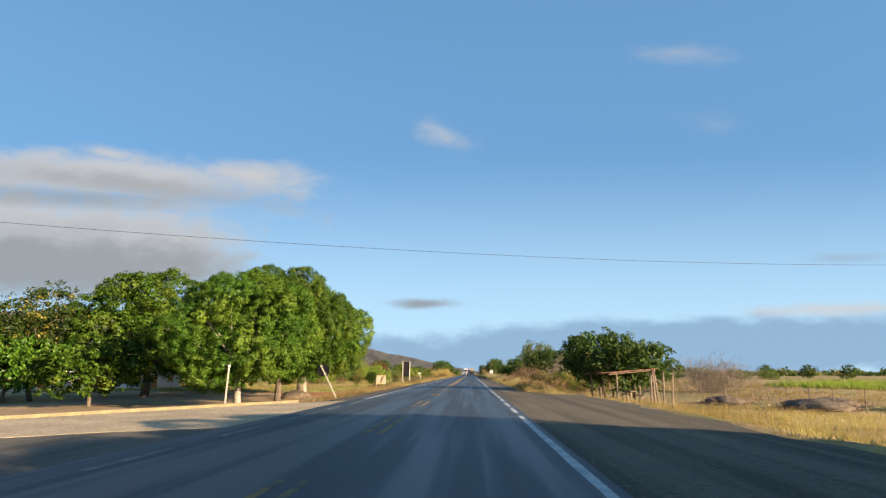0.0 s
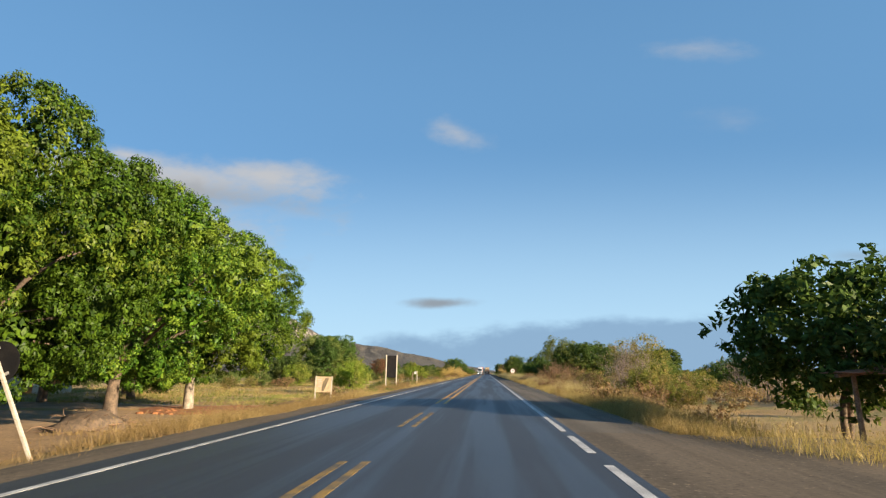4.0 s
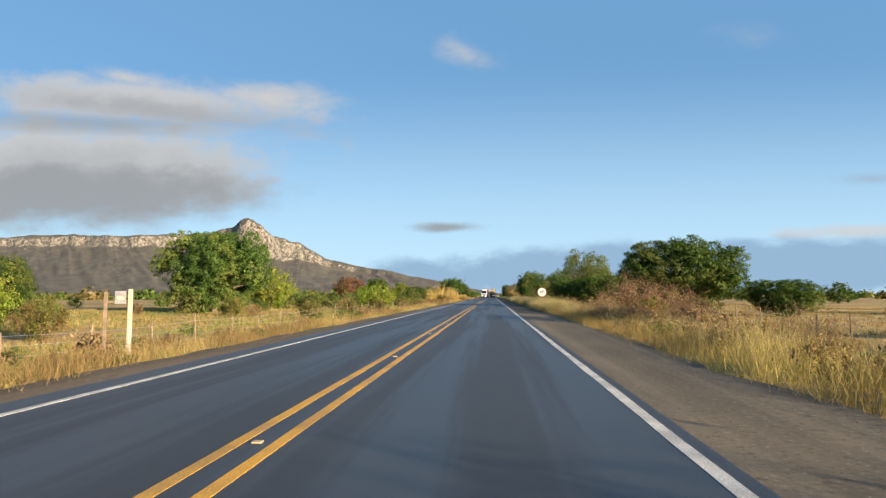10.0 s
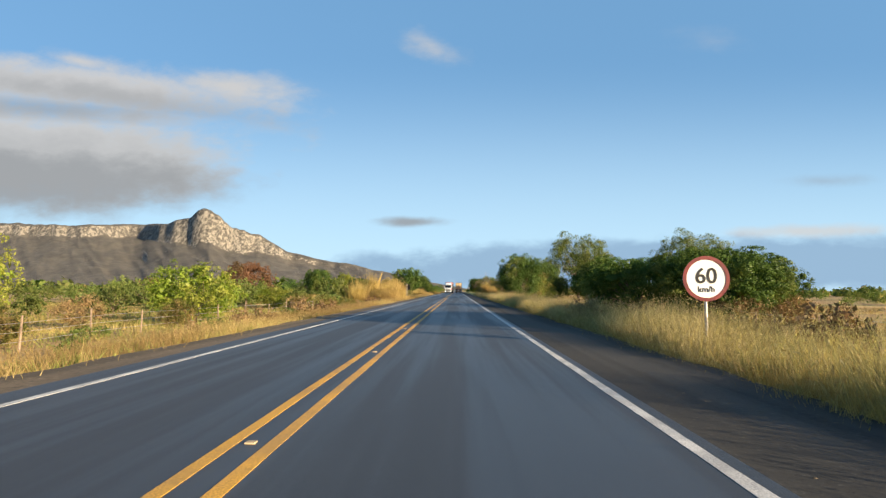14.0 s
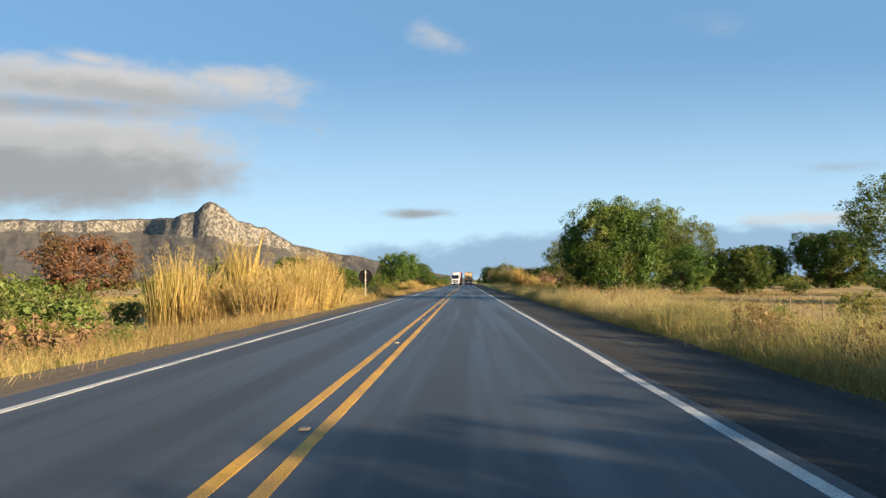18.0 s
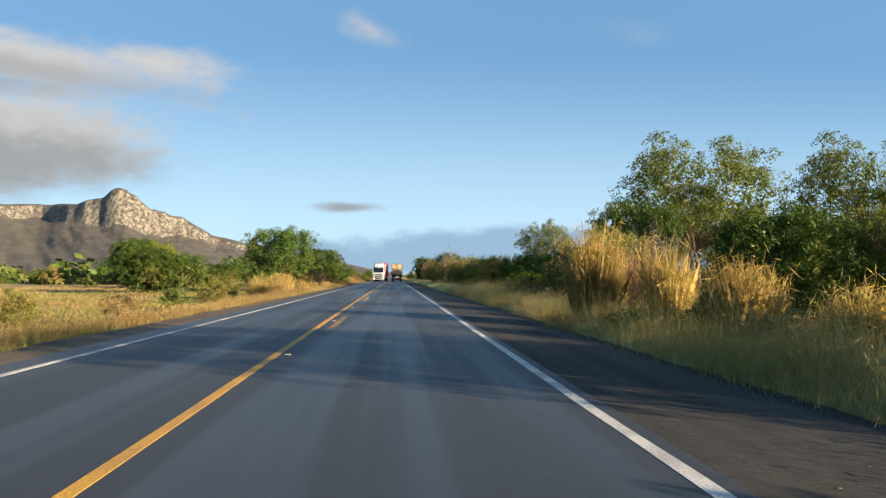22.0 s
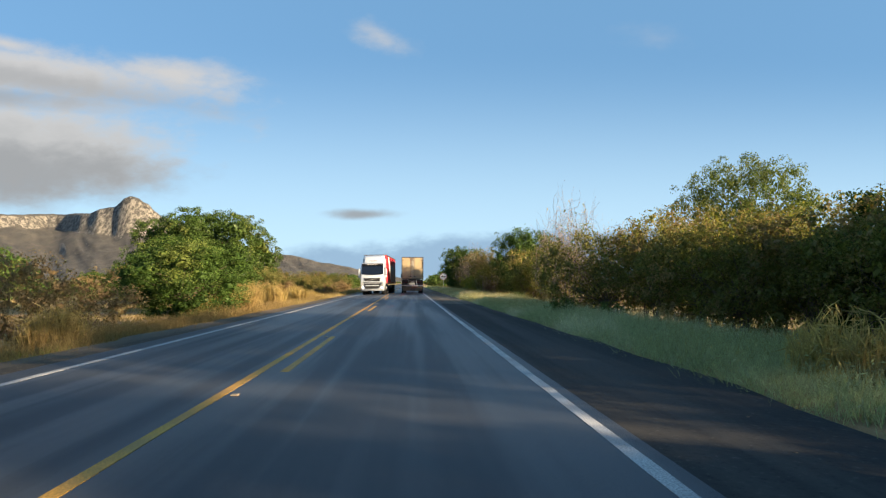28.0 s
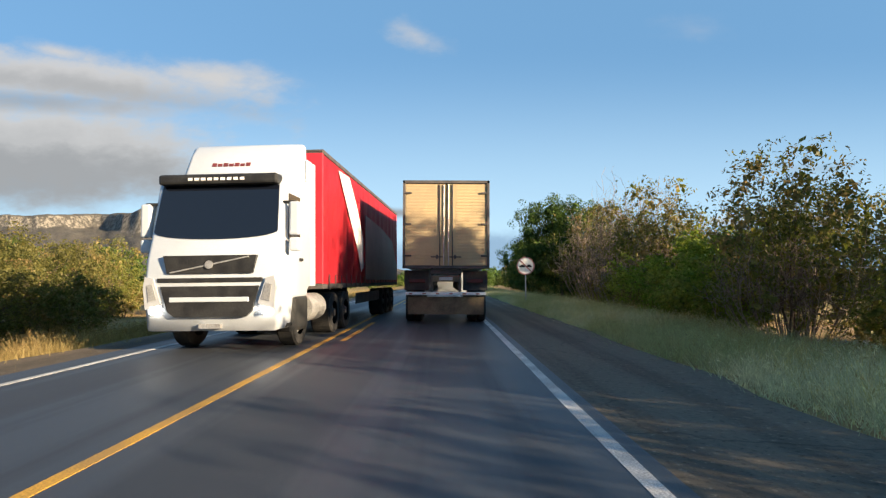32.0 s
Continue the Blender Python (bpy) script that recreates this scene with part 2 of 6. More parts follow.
def rock(name):
    """Far mountain: pale cliffs where it is steep or high, dry scrub below."""
    m = bpy.data.materials.new(name)
    m.use_nodes = True
    k, p = Nodes(m.node_tree), m.node_tree.nodes["Principled BSDF"]
    geo, vec = k.add("ShaderNodeNewGeometry"), k.add("ShaderNodeTexCoord").outputs["Object"]
    n, z = k.add("ShaderNodeSeparateXYZ"), k.add("ShaderNodeSeparateXYZ")
    k.put(n.inputs[0], geo.outputs["Normal"])
    k.put(z.inputs[0], vec)
    mp = k.add("ShaderNodeMapping")
    mp.inputs["Scale"].default_value = (1, 1, 0.6)
    k.put(mp.inputs[0], vec)
    fis = k.noise(mp.outputs[0], 0.055, 7, 0.78)
    scrub = k.mix(k.ramp(k.noise(vec, 0.012, 6, 0.65), 0.4, 0.62), (0.064, 0.058, 0.052), (0.10, 0.088, 0.073))
    scrub = k.mix(k.ramp(k.noise(vec, 0.05, 4, 0.7), 0.52, 0.66, 0, 0.6), scrub, (0.042, 0.050, 0.032))
    stone = k.mix(k.ramp(fis, 0.42, 0.60), (0.050, 0.047, 0.043), (0.28, 0.25, 0.205))
    up = k.math("ADD", k.math("MULTIPLY", k.ramp(n.outputs[2], 0.90, 0.62), 0.75), k.ramp(z.outputs[2], 300, 470, 0, 0.18))
    up = k.math("ADD", up, k.math("MULTIPLY", k.math("SUBTRACT", fis, 0.5), 2.2))
    k.put(p.inputs["Base Color"], k.mix(k.ramp(up, 0.56, 0.74), scrub, stone))
    p.inputs["Roughness"].default_value = 0.95
    b = k.add("ShaderNodeBump")
    b.inputs["Strength"].default_value, b.inputs["Distance"].default_value = 1.0, 14.0
    k.put(b.inputs["Height"], fis)
    k.put(p.inputs["Normal"], b.outputs[0])
    return m


def soil(name):
    """Plain: straw, bare earth and low green weeds in patches."""
    m = bpy.data.materials.new(name)
    m.use_nodes = True
    k, p = Nodes(m.node_tree), m.node_tree.nodes["Principled BSDF"]
    vec = k.add("ShaderNodeTexCoord").outputs["Object"]
    c = k.mix(k.ramp(k.noise(vec, 0.05, 5), 0.4, 0.6), (0.42, 0.29, 0.13), (0.32, 0.205, 0.10))
    c = k.mix(k.ramp(k.noise(vec, 0.011, 4, 0.6), 0.42, 0.62, 0, 0.65), c, (0.24, 0.165, 0.085))
    c = k.mix(k.ramp(k.noise(vec, 0.11, 4), 0.47, 0.62, 0, 0.8), c, (0.20, 0.19, 0.06))
    c = k.mix(k.ramp(k.noise(vec, 1.7, 5, 0.7), 0.5, 0.75, 0, 0.6), c, (0.19, 0.125, 0.07))
    grain = k.noise(vec, 14, 4, 0.7)
    c = k.mix(k.ramp(grain, 0.5, 0.75, 0, 0.55), c, (0.50, 0.38, 0.19))
    k.put(p.inputs["Base Color"], c)
    p.inputs["Roughness"].default_value = 0.95
    p.inputs["Specular IOR Level"].default_value = 0.1
    b = k.add("ShaderNodeBump")
    b.inputs["Strength"].default_value, b.inputs["Distance"].default_value = 0.9, 0.06
    k.put(b.inputs["Height"], grain)
    k.put(p.inputs["Normal"], b.outputs[0])
    return m


M_SOIL = soil("dry_soil")
M_ROCK = rock("mountain_rock")
M_ROAD = asphalt("asphalt", (0.025, 0.029, 0.036), (0.040, 0.046, 0.056), 0.56, spec=0.45)
M_SHOULDER = asphalt("old_asphalt", (0.080, 0.068, 0.053), (0.145, 0.118, 0.085), 0.9, 14, 0.75)
M_YARD = material("trodden_earth", (0.36, 0.24, 0.13), (0.27, 0.18, 0.10), 0.5, 0.95, 0.02, 9)
M_RED = material("red_earth", (0.34, 0.14, 0.055), (0.25, 0.11, 0.05), 0.8, 0.95, 0.05, 6)
# old shoulder asphalt with the shade of the verge plants put into its colour
M_SHOULDER_SHADED = asphalt("shaded_old_asphalt", (0.025, 0.025, 0.025), (0.050, 0.046, 0.040), 0.9, 14, 0.6)
M_LAYBY = asphalt("dusty_asphalt", (0.075, 0.060, 0.043), (0.150, 0.112, 0.072), 0.92, 12, 0.8)
M_BAY = material("pale_paving", (0.46, 0.34, 0.21), (0.35, 0.26, 0.16), 0.35, 0.9, 0.01, 12)
M_KERB = material("lime_washed_kerb", (0.27, 0.20, 0.10), (0.20, 0.155, 0.09), 2.0, 0.85, 0.01, 20)
M_WHITE_LINE = material("white_road_paint", (0.496, 0.480, 0.448), (0.320, 0.312, 0.296), 1.6, 0.7, 0.002, 60, fine=0.35)
M_YELLOW_LINE = material("yellow_road_paint", (0.527, 0.281, 0.038), (0.374, 0.212, 0.051), 1.3, 0.65, 0.002, 60, fine=0.3)
M_BARK = material("bark", (0.16, 0.115, 0.08), (0.09, 0.068, 0.05), 4.0, 0.95, 0.03, 18)
M_LIME = material("pale_bark", (0.34, 0.29, 0.23), (0.22, 0.18, 0.14), 3.0, 0.95, 0.02, 18)
M_TWIG = material("dry_twigs", (0.27, 0.165, 0.10), (0.17, 0.115, 0.08), 2.0, 0.95, island=0.45)
M_TWIG_GREY = material("grey_twigs", (0.30, 0.235, 0.19), (0.20, 0.15, 0.12), 2.0, 0.95, island=0.4)
M_MANGO = foliage("mango_leaf", (0.020, 0.052, 0.005), (0.082, 0.150, 0.012), (0.12, 0.17, 0.016), 0.10, 0.10)
M_BROAD = foliage("broad_leaf", (0.030, 0.060, 0.012), (0.088, 0.140, 0.028), (0.13, 0.155, 0.035), 0.1, 0.20)
M_AIRY = foliage("feather_leaf", (0.082, 0.115, 0.028), (0.160, 0.195, 0.050), (0.18, 0.19, 0.06), 0.12, 0.4)
M_LIMEGREEN = foliage("bright_leaf", (0.13, 0.185, 0.020), (0.23, 0.295, 0.038), (0.26, 0.27, 0.05), 0.15, 0.4)
M_KHAKI = foliage("scrub_leaf", (0.115, 0.125, 0.030), (0.25, 0.24, 0.062), (0.28, 0.20, 0.08), 0.16, 0.48, 0.45)
M_GOLDLEAF = foliage("gold_scrub_leaf", (0.105, 0.105, 0.032), (0.24, 0.215, 0.068), (0.29, 0.19, 0.085), 0.03, 0.48, 0.4)
M_RUST = foliage("rust_leaf", (0.14, 0.070, 0.038), (0.22, 0.115, 0.060), (0.12, 0.08, 0.035), 0.1, 0.3)
M_BROWN = foliage("withered_leaf", (0.17, 0.105, 0.052), (0.30, 0.195, 0.10), (0.19, 0.16, 0.07), 0.1, 0.3)
M_YELLOW = foliage("flower_leaf", (0.028, 0.055, 0.012), (0.065, 0.10, 0.02), (0.34, 0.28, 0.035), 0.05, 0.3, 0.9)
M_STRAW = foliage("straw", (0.302, 0.208, 0.078), (0.510, 0.391, 0.174), (0.26, 0.175, 0.075), 0.2, 0.4, 0.12)
M_FLUFF = foliage("fluffy_dry_grass", (0.40, 0.31, 0.155), (0.66, 0.54, 0.31), (0.30, 0.27, 0.13), 0.16, 0.55, 0.2)
M_TALL = foliage("tall_straw", (0.36, 0.25, 0.085), (0.55, 0.41, 0.17), (0.32, 0.22, 0.09), 0.12, 0.45, 0.3)
M_PALE_GRASS = foliage("pale_grass", (0.52, 0.46, 0.33), (0.74, 0.67, 0.52), (0.36, 0.36, 0.21), 0.2, 0.5, 0.2)
M_GREEN_GRASS = foliage("green_grass", (0.13, 0.16, 0.035), (0.25, 0.27, 0.065), (0.36, 0.30, 0.10), 0.15, 0.4, 0.2)
M_RED_CANE = foliage("red_cane", (0.42, 0.20, 0.12), (0.62, 0.36, 0.23), (0.36, 0.24, 0.11), 0.1, 0.4)
M_STEEL = material("galvanised_steel", (0.50, 0.49, 0.47), (0.38, 0.37, 0.36), 5, 0.5, metal=0.6)
M_SIGNBACK = material("sign_back", (0.008, 0.008, 0.009), (0.014, 0.013, 0.013), 3, 0.9, spec=0.1)
M_WHITE = material("white_paint", (0.78, 0.77, 0.74), (0.66, 0.65, 0.62), 1.5, 0.45, fine=0.06)
M_POST = material("limed_post", (0.45, 0.41, 0.33), (0.35, 0.31, 0.25), 3, 0.8, 0.004, 30)
M_RED_PAINT = material("red_sign_paint", (0.17, 0.035, 0.035), (0.12, 0.03, 0.03), 3, 0.5, fine=0.1)
M_FADED_RED = material("faded_red_paint", (0.42, 0.20, 0.18), (0.34, 0.15, 0.14), 3, 0.6, fine=0.1)
M_FADED_WHITE = material("faded_white_paint", (0.240, 0.232, 0.224), (0.080, 0.080, 0.080), 2.2, 0.75, 0.002, 60, fine=0.4)
M_FADED_YELLOW = material("faded_yellow_paint", (0.272, 0.168, 0.044), (0.096, 0.080, 0.056), 2.2, 0.75, 0.002, 60, fine=0.4)
M_BLACK = material("black_paint", (0.015, 0.015, 0.016), (0.03, 0.03, 0.03), 3, 0.5)
M_RUBBER = material("rubber", (0.018, 0.018, 0.018), (0.035, 0.032, 0.03), 5, 0.85)
M_WOOD = material("weathered_wood", (0.26, 0.19, 0.13), (0.15, 0.11, 0.08), 4, 0.9, 0.01, 25)
M_TILE = material("clay_tile", (0.33, 0.15, 0.085), (0.22, 0.11, 0.07), 2, 0.9, 0.01, 20)
M_ALU = material("ribbed_aluminium", (0.46, 0.35, 0.20), (0.39, 0.30, 0.18), 1.2, 0.5, metal=0.15, fine=0.08)
M_FRAME = material("truck_frame", (0.055, 0.05, 0.05), (0.09, 0.08, 0.075), 3, 0.6)
M_CHASSIS = material("chassis_dirt", (0.03, 0.03, 0.032), (0.06, 0.055, 0.05), 4, 0.8)
M_FLAP = material("dusty_flap", (0.17, 0.13, 0.08), (0.09, 0.07, 0.05), 2, 0.8)
M_TAIL = material("tail_lens", (0.10, 0.018, 0.018), (0.06, 0.015, 0.015), 5, 0.25)
M_CAB = material("white_cab", (0.47, 0.50, 0.54), (0.42, 0.45, 0.49), 0.8, 0.25, fine=0.03, spec=0.5)
M_CURTAIN = material("red_curtain", (0.55, 0.03, 0.045), (0.46, 0.025, 0.04), 0.7, 0.45, 0.01, 3, fine=0.06)
M_CURTAIN_GREY = material("grey_print", (0.13, 0.12, 0.13), (0.19, 0.17, 0.18), 0.7, 0.45, fine=0.06)
M_PRINT = material("white_print", (0.80, 0.76, 0.74), (0.72, 0.68, 0.66), 0.7, 0.45, fine=0.05)
M_SCREEN = glass("dark_windscreen", (0.006, 0.008, 0.014))
M_LENS = glass("headlight_lens", (0.35, 0.36, 0.38))
M_HEAD = lamp_glow("headlight_on", (1.0, 0.95, 0.85), 9.0)
M_WALL = material("cream_render", (0.70, 0.63, 0.50), (0.58, 0.50, 0.38), 1.5, 0.9, 0.01, 20)
M_DOOR = material("orange_door", (0.45, 0.20, 0.06), (0.36, 0.16, 0.06), 2, 0.7)
M_STONE = material("rubble_stone", (0.36, 0.31, 0.25), (0.22, 0.18, 0.14), 2, 0.95, 0.03, 8, island=0.4)
M_LITTER = material("pale_litter", (0.75, 0.72, 0.68), (0.5, 0.48, 0.45), 6, 0.7)
M_CABLE = material("cable", (0.02, 0.02, 0.022), (0.03, 0.03, 0.03), 3, 0.7)

# ---- building helpers ----


def link(name, me, mat, parent=None, label="", smooth=False):
    if mat is not None:
        me.materials.append(mat)
    if smooth:
        me.polygons.foreach_set("use_smooth", [True] * len(me.polygons))
    ob = new(name, me)
    ob.parent = parent
    if label:
        tagged(ob, label)
    return ob


def part(name, bm, mat, parent=None, label="", smooth=False):
    """One bmesh as one mesh object under a thing or a part."""
    me = bpy.data.meshes.new(name)
    bm.normal_update()
    bm.to_mesh(me)
    bm.free()
    return link(name, me, mat, parent, label, smooth)


def thing(name, label, category, group="", kind="", at=None):
    ob = new(name)
    ob.empty_display_size = 0.2
    if at is not None:
        ob.matrix_world = at
    return tagged(ob, label, category, group, kind)


def fast_mesh(name, verts, faces):
    """A mesh from arrays; all faces have the same number of corners."""
    me = bpy.data.meshes.new(name)
    n, k = faces.shape
    me.vertices.add(len(verts))
    me.vertices.foreach_set("co", np.ascontiguousarray(verts, np.float32).ravel())
    me.loops.add(n * k)
    me.loops.foreach_set("vertex_index", np.ascontiguousarray(faces, np.int32).ravel())
    me.polygons.add(n)
    me.polygons.foreach_set("loop_start", np.arange(0, n * k, k, dtype=np.int32))
    me.update(calc_edges=True)
    return me


def block(bm, a, b, bevel=0.0, m=None):
    """A box from corner a to corner b, with its edges bevelled."""
    mid = [(p + q) / 2 for p, q in zip(a, b)]
    r = bmesh.ops.create_cube(bm, size=1, matrix=Matrix.LocRotScale(mid, None, [abs(q - p) for p, q in zip(a, b)]))
    vs = r["verts"]
    if bevel:
        es = list({e for v in vs for e in v.link_edges})
        vs = bmesh.ops.bevel(bm, geom=es, offset=bevel, segments=2, affect="EDGES", profile=0.5)["verts"]
    if m is not None:
        bmesh.ops.transform(bm, matrix=m, verts=list(set(vs)))
    return bm


def boxed(a, b, bevel=0.0, m=None):
    return block(bmesh.new(), a, b, bevel, m)


def rod(bm, a, b, r1, r2=None, sides=8):
    a, b = Vector(a), Vector(b)
    d = b - a
    m = Matrix.Translation((a + b) / 2) @ d.to_track_quat("Z", "Y").to_matrix().to_4x4()
    bmesh.ops.create_cone(bm, cap_ends=True, segments=sides, radius1=r1, radius2=r1 if r2 is None else r2, depth=d.length, matrix=m)
    return bm


def prism(bm, outline, y0, y1, m=None):
    """An outline in x and z drawn out along y."""
    a = [bm.verts.new((x, y0, z)) for x, z in outline]
    b = [bm.verts.new((x, y1, z)) for x, z in outline]
    n = len(a)
    bm.faces.new(a)
    bm.faces.new(b[::-1])
    for i in range(n):
        bm.faces.new((a[i], b[i], b[(i + 1) % n], a[(i + 1) % n]))
    bmesh.ops.recalc_face_normals(bm, faces=bm.faces)
    if m is not None:
        bmesh.ops.transform(bm, matrix=m, verts=a + b)
    return bm


def smooth01(t):
    t = min(1.0, max(0.0, t))
    return t * t * (3 - 2 * t)


def lay(x, y):
    """Height of the land: the road on its low bank, the plain a metre below."""
    far = 0.22 * noise.noise((x * 0.05, y * 0.05, 3.0)) + 0.12 * noise.noise((x * 0.2, y * 0.2, 7.0))
    if x > 0:
        edge = 6.25 + 3.6 * smooth01((46 - y) / 16)
        d = x - edge
        z = -0.16 - 0.80 * smooth01((d - 2.2 * smooth01((y - 50) / 12)) / 5.5)
        damp = smooth01((d - 0.3) / 3)
    else:
        d = -4.5 - x
        z = -0.10 - 0.85 * smooth01(d / 7.0)
        damp = smooth01((d - 0.3) / 3)
    if d < 0:
        return -0.30 if x > 0 else -0.16
    return z - 0.03 + far * damp


# ---- land, road, markings ----


def build_ground():
    xs = np.unique(np.concatenate([np.arange(-60, 60.1, 1.0), np.arange(-12, 14, 0.5), np.linspace(60, 4500, 26), -np.linspace(60, 4500, 26)]))
    ys = np.unique(np.concatenate([np.arange(-40, 470, 2.0), np.linspace(470, 4800, 40), np.linspace(-600, -40, 10)]))
    v = np.array([(x, y, lay(x, y)) for y in ys for x in xs])
    nx, ny = len(xs), len(ys)
    i = (np.arange(ny - 1)[:, None] * nx + np.arange(nx - 1)[None]).ravel()
    f = np.stack([i, i + 1, i + nx + 1, i + nx], 1)
    tagged(link("ground", fast_mesh("ground", v, f), M_SOIL, smooth=True), "dry plain of straw, bare earth and weeds", "ground", kind="structure")


def strip(name, mat, x0, x1, y0, y1, z, label, category, thick=0.3, step=6.0, wobble=0.0, crown=0.0):
    """A flat band along the road with a real edge; wobble frays its sides."""
    ys = np.arange(y0, y1 + step, step)
    bm = bmesh.new()
    rows = []
    for y in ys:
        fray = wobble * noise.noise((x1, y * 0.35, 2.0)) + wobble * 0.6 * noise.noise((x1, y * 1.3, 5.0))
        a, b = (x0 + fray, x1) if x0 < 0 else (x0, x1 + fray)
        mid = (a + b) / 2 if a * b > 0 else 0.0
        pts = [(a, -thick), (a, 0), (mid, 0), (b, 0), (b, -thick)]
        rows.append([bm.verts.new((x, y, z + h - (crown * abs(x) if h == 0 else 0))) for x, h in pts])
    for r, s in zip(rows, rows[1:]):
        for i in range(4):
            bm.faces.new((r[i], r[i + 1], s[i + 1], s[i]))
    bmesh.ops.recalc_face_normals(bm, faces=bm.faces)
    return tagged(part(name, bm, mat), label, category, kind="structure")


CROWN = 0.010


def marking(name, mat, x, y0, y1, w, label, group="", worn=0.0):
    """A painted line, a few millimetres proud of the road, with a worn edge."""
    bm = bmesh.new()
    n = max(2, int((y1 - y0) / (1.0 if worn else 8.0)) + 1)
    rows = []
    for i in range(n):
        y = y0 + (y1 - y0) * i / (n - 1)
        a = x - w / 2 + worn * noise.noise((x, y * 0.9, 1.5))
        b = x + w / 2 + worn * noise.noise((x, y * 0.9, 8.5))
        za, zb = (0.004 - CROWN * abs(a), 0.004 - CROWN * abs(b))
        rows.append([bm.verts.new((a, y, za - 0.02)), bm.verts.new((a, y, za)), bm.verts.new((b, y, zb)), bm.verts.new((b, y, zb - 0.02))])
    for r, s in zip(rows, rows[1:]):
        for i in range(3):
            bm.faces.new((r[i], r[i + 1], s[i + 1], s[i]))
    for r in (rows[0], rows[-1]):
        bm.faces.new(r)
    bmesh.ops.recalc_face_normals(bm, faces=bm.faces)
    return tagged(part(name, bm, mat), label, "road marking", group, "structure")


def build_road():
    strip("road", M_ROAD, -4.0, 3.92, -60, 2600, 0.0, "two-lane asphalt road with dark wheel tracks", "road", crown=CROWN)
    # from 134 to 353 the shoulder's colour is darkened to stand for plant shade
    for mat, y0, y1, tone in ((M_SHOULDER, 44, 134, "pale gritty"), (M_SHOULDER_SHADED, 134, 353, "worn, shade-darkened"), (M_SHOULDER, 353, 1200, "brown gritty")):
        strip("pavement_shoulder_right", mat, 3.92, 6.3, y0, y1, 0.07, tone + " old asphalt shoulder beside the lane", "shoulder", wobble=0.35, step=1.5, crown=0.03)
    strip("pavement_shoulder_left", M_LAYBY, -5.0, -4.0, 30, 1200, -0.045, "narrow earthy edge strip with crumbled asphalt", "shoulder", wobble=0.3, step=1.0)
    strip("pavement_layby", M_LAYBY, 3.92, 9.6, -40, 44, 0.03, "dusty old asphalt lay-by beside the bus stop", "lay-by", wobble=0.5, step=1.5, crown=0.02)
    # left bus bay, its far side closed by a kerb that tapers in to the road
    bm = bmesh.new()
    outline = [(-4.0, -40), (-34, -40), (-30, -8), (-20.5, 6), (-12.4, 16.2), (-5.9, 27.6), (-4.0, 31)]
    top = [bm.verts.new((x, y, -0.05)) for x, y in outline]
    low = [bm.verts.new((x, y, -0.5)) for x, y in outline]
    bm.faces.new(top)
    for i in range(len(top)):
        j = (i + 1) % len(top)
        bm.faces.new((top[i], top[j], low[j], low[i]))
    bmesh.ops.recalc_face_normals(bm, faces=bm.faces)
    tagged(part("pavement_bay", bm, M_SHOULDER), "dark old asphalt of the bus bay", "pavement", kind="structure")
    bm = bmesh.new()
    outline = [(-4.02, 29.6), (-6.0, 27.1), (-12.3, 15.9), (-20.2, 5.8), (-30, -8), (-27, -11), (-17, 2.2), (-10.4, 10.0), (-6.5, 13.6), (-4.02, 15.0)]
    top = [bm.verts.new((x, y, -0.044)) for x, y in outline]
    low = [bm.verts.new((x, y, -0.06)) for x, y in outline]
    bm.faces.new(top)
    for i in range(len(top)):
        j = (i + 1) % len(top)
        bm.faces.new((top[i], top[j], low[j], low[i]))
    bmesh.ops.recalc_face_normals(bm, faces=bm.faces)
    tagged(part("pavement_dust", bm, M_BAY), "pale sandy dust along the bus bay kerb", "pavement", kind="structure")
    marking("edge_line", M_WHITE_LINE, 3.70, 44, 2000, 0.135, "solid white edge line, worn and dusty", worn=0.02)
    marking("edge_line", M_WHITE_LINE, 3.70, -40, 19.0, 0.15, "solid white edge line, worn and dusty", worn=0.02)
    for i in range(6):
        marking("edge_dash", M_WHITE_LINE, 3.70, 20.6 + 3.95 * i, 23.2 + 3.95 * i, 0.15, "short white edge dash before the bus stop", "edge dashes", 0.012)
    marking("edge_line", M_WHITE_LINE, -3.39, 31, 2000, 0.13, "solid white edge line, worn and dusty", worn=0.016)
    for i in range(12):
        marking("edge_dash", M_FADED_WHITE, -3.2, -24 + 4.6 * i, -21.6 + 4.6 * i, 0.13, "faded white dash along the bus bay", "edge dashes", 0.012)
    for i in range(7):
        for x in (-0.17, 0.17):
            marking("centre_dash", M_FADED_YELLOW, x, -18.5 + 10.5 * i, -13.6 + 10.5 * i, 0.12, "worn yellow centre dash of a double line", "centre dashes", 0.01)
    marking("centre_line", M_YELLOW_LINE, -0.185, 55.1, 2000, 0.12, "solid yellow centre line", worn=0.010)
    marking("centre_line", M_YELLOW_LINE, 0.185, 55.1, 243.5, 0.12, "solid yellow centre line", worn=0.010)
    for i in range(11):
        y = 256.0 + 17.3 * i + 0.25 * max(0, i - 3) ** 2
        if i:
            marking("centre_dash", M_YELLOW_LINE, 0.185, y, y + 5.5, 0.12, "yellow passing dash beside the solid line", "passing dashes", 0.008)
        else:
            for x in (0.135, 0.185, 0.235):
                marking("centre_dash", M_FADED_YELLOW, x, y, y + 5.5, 0.022, "worn remnant of a yellow passing dash", "passing dashes", 0.012)
    # reflective studs between the yellow lines
    stud = part("road_stud", boxed((-0.045, -0.04, 0.0), (0.045, 0.04, 0.016), 0.006), M_BAY)
    tagged(stud, "small dull white reflective stud on the centre line", "road stud", "road studs")
    for i in range(44):
        copy_thing(stud, pose(random.uniform(-0.03, 0.03), 61 + 7.1 * i, 0.0))
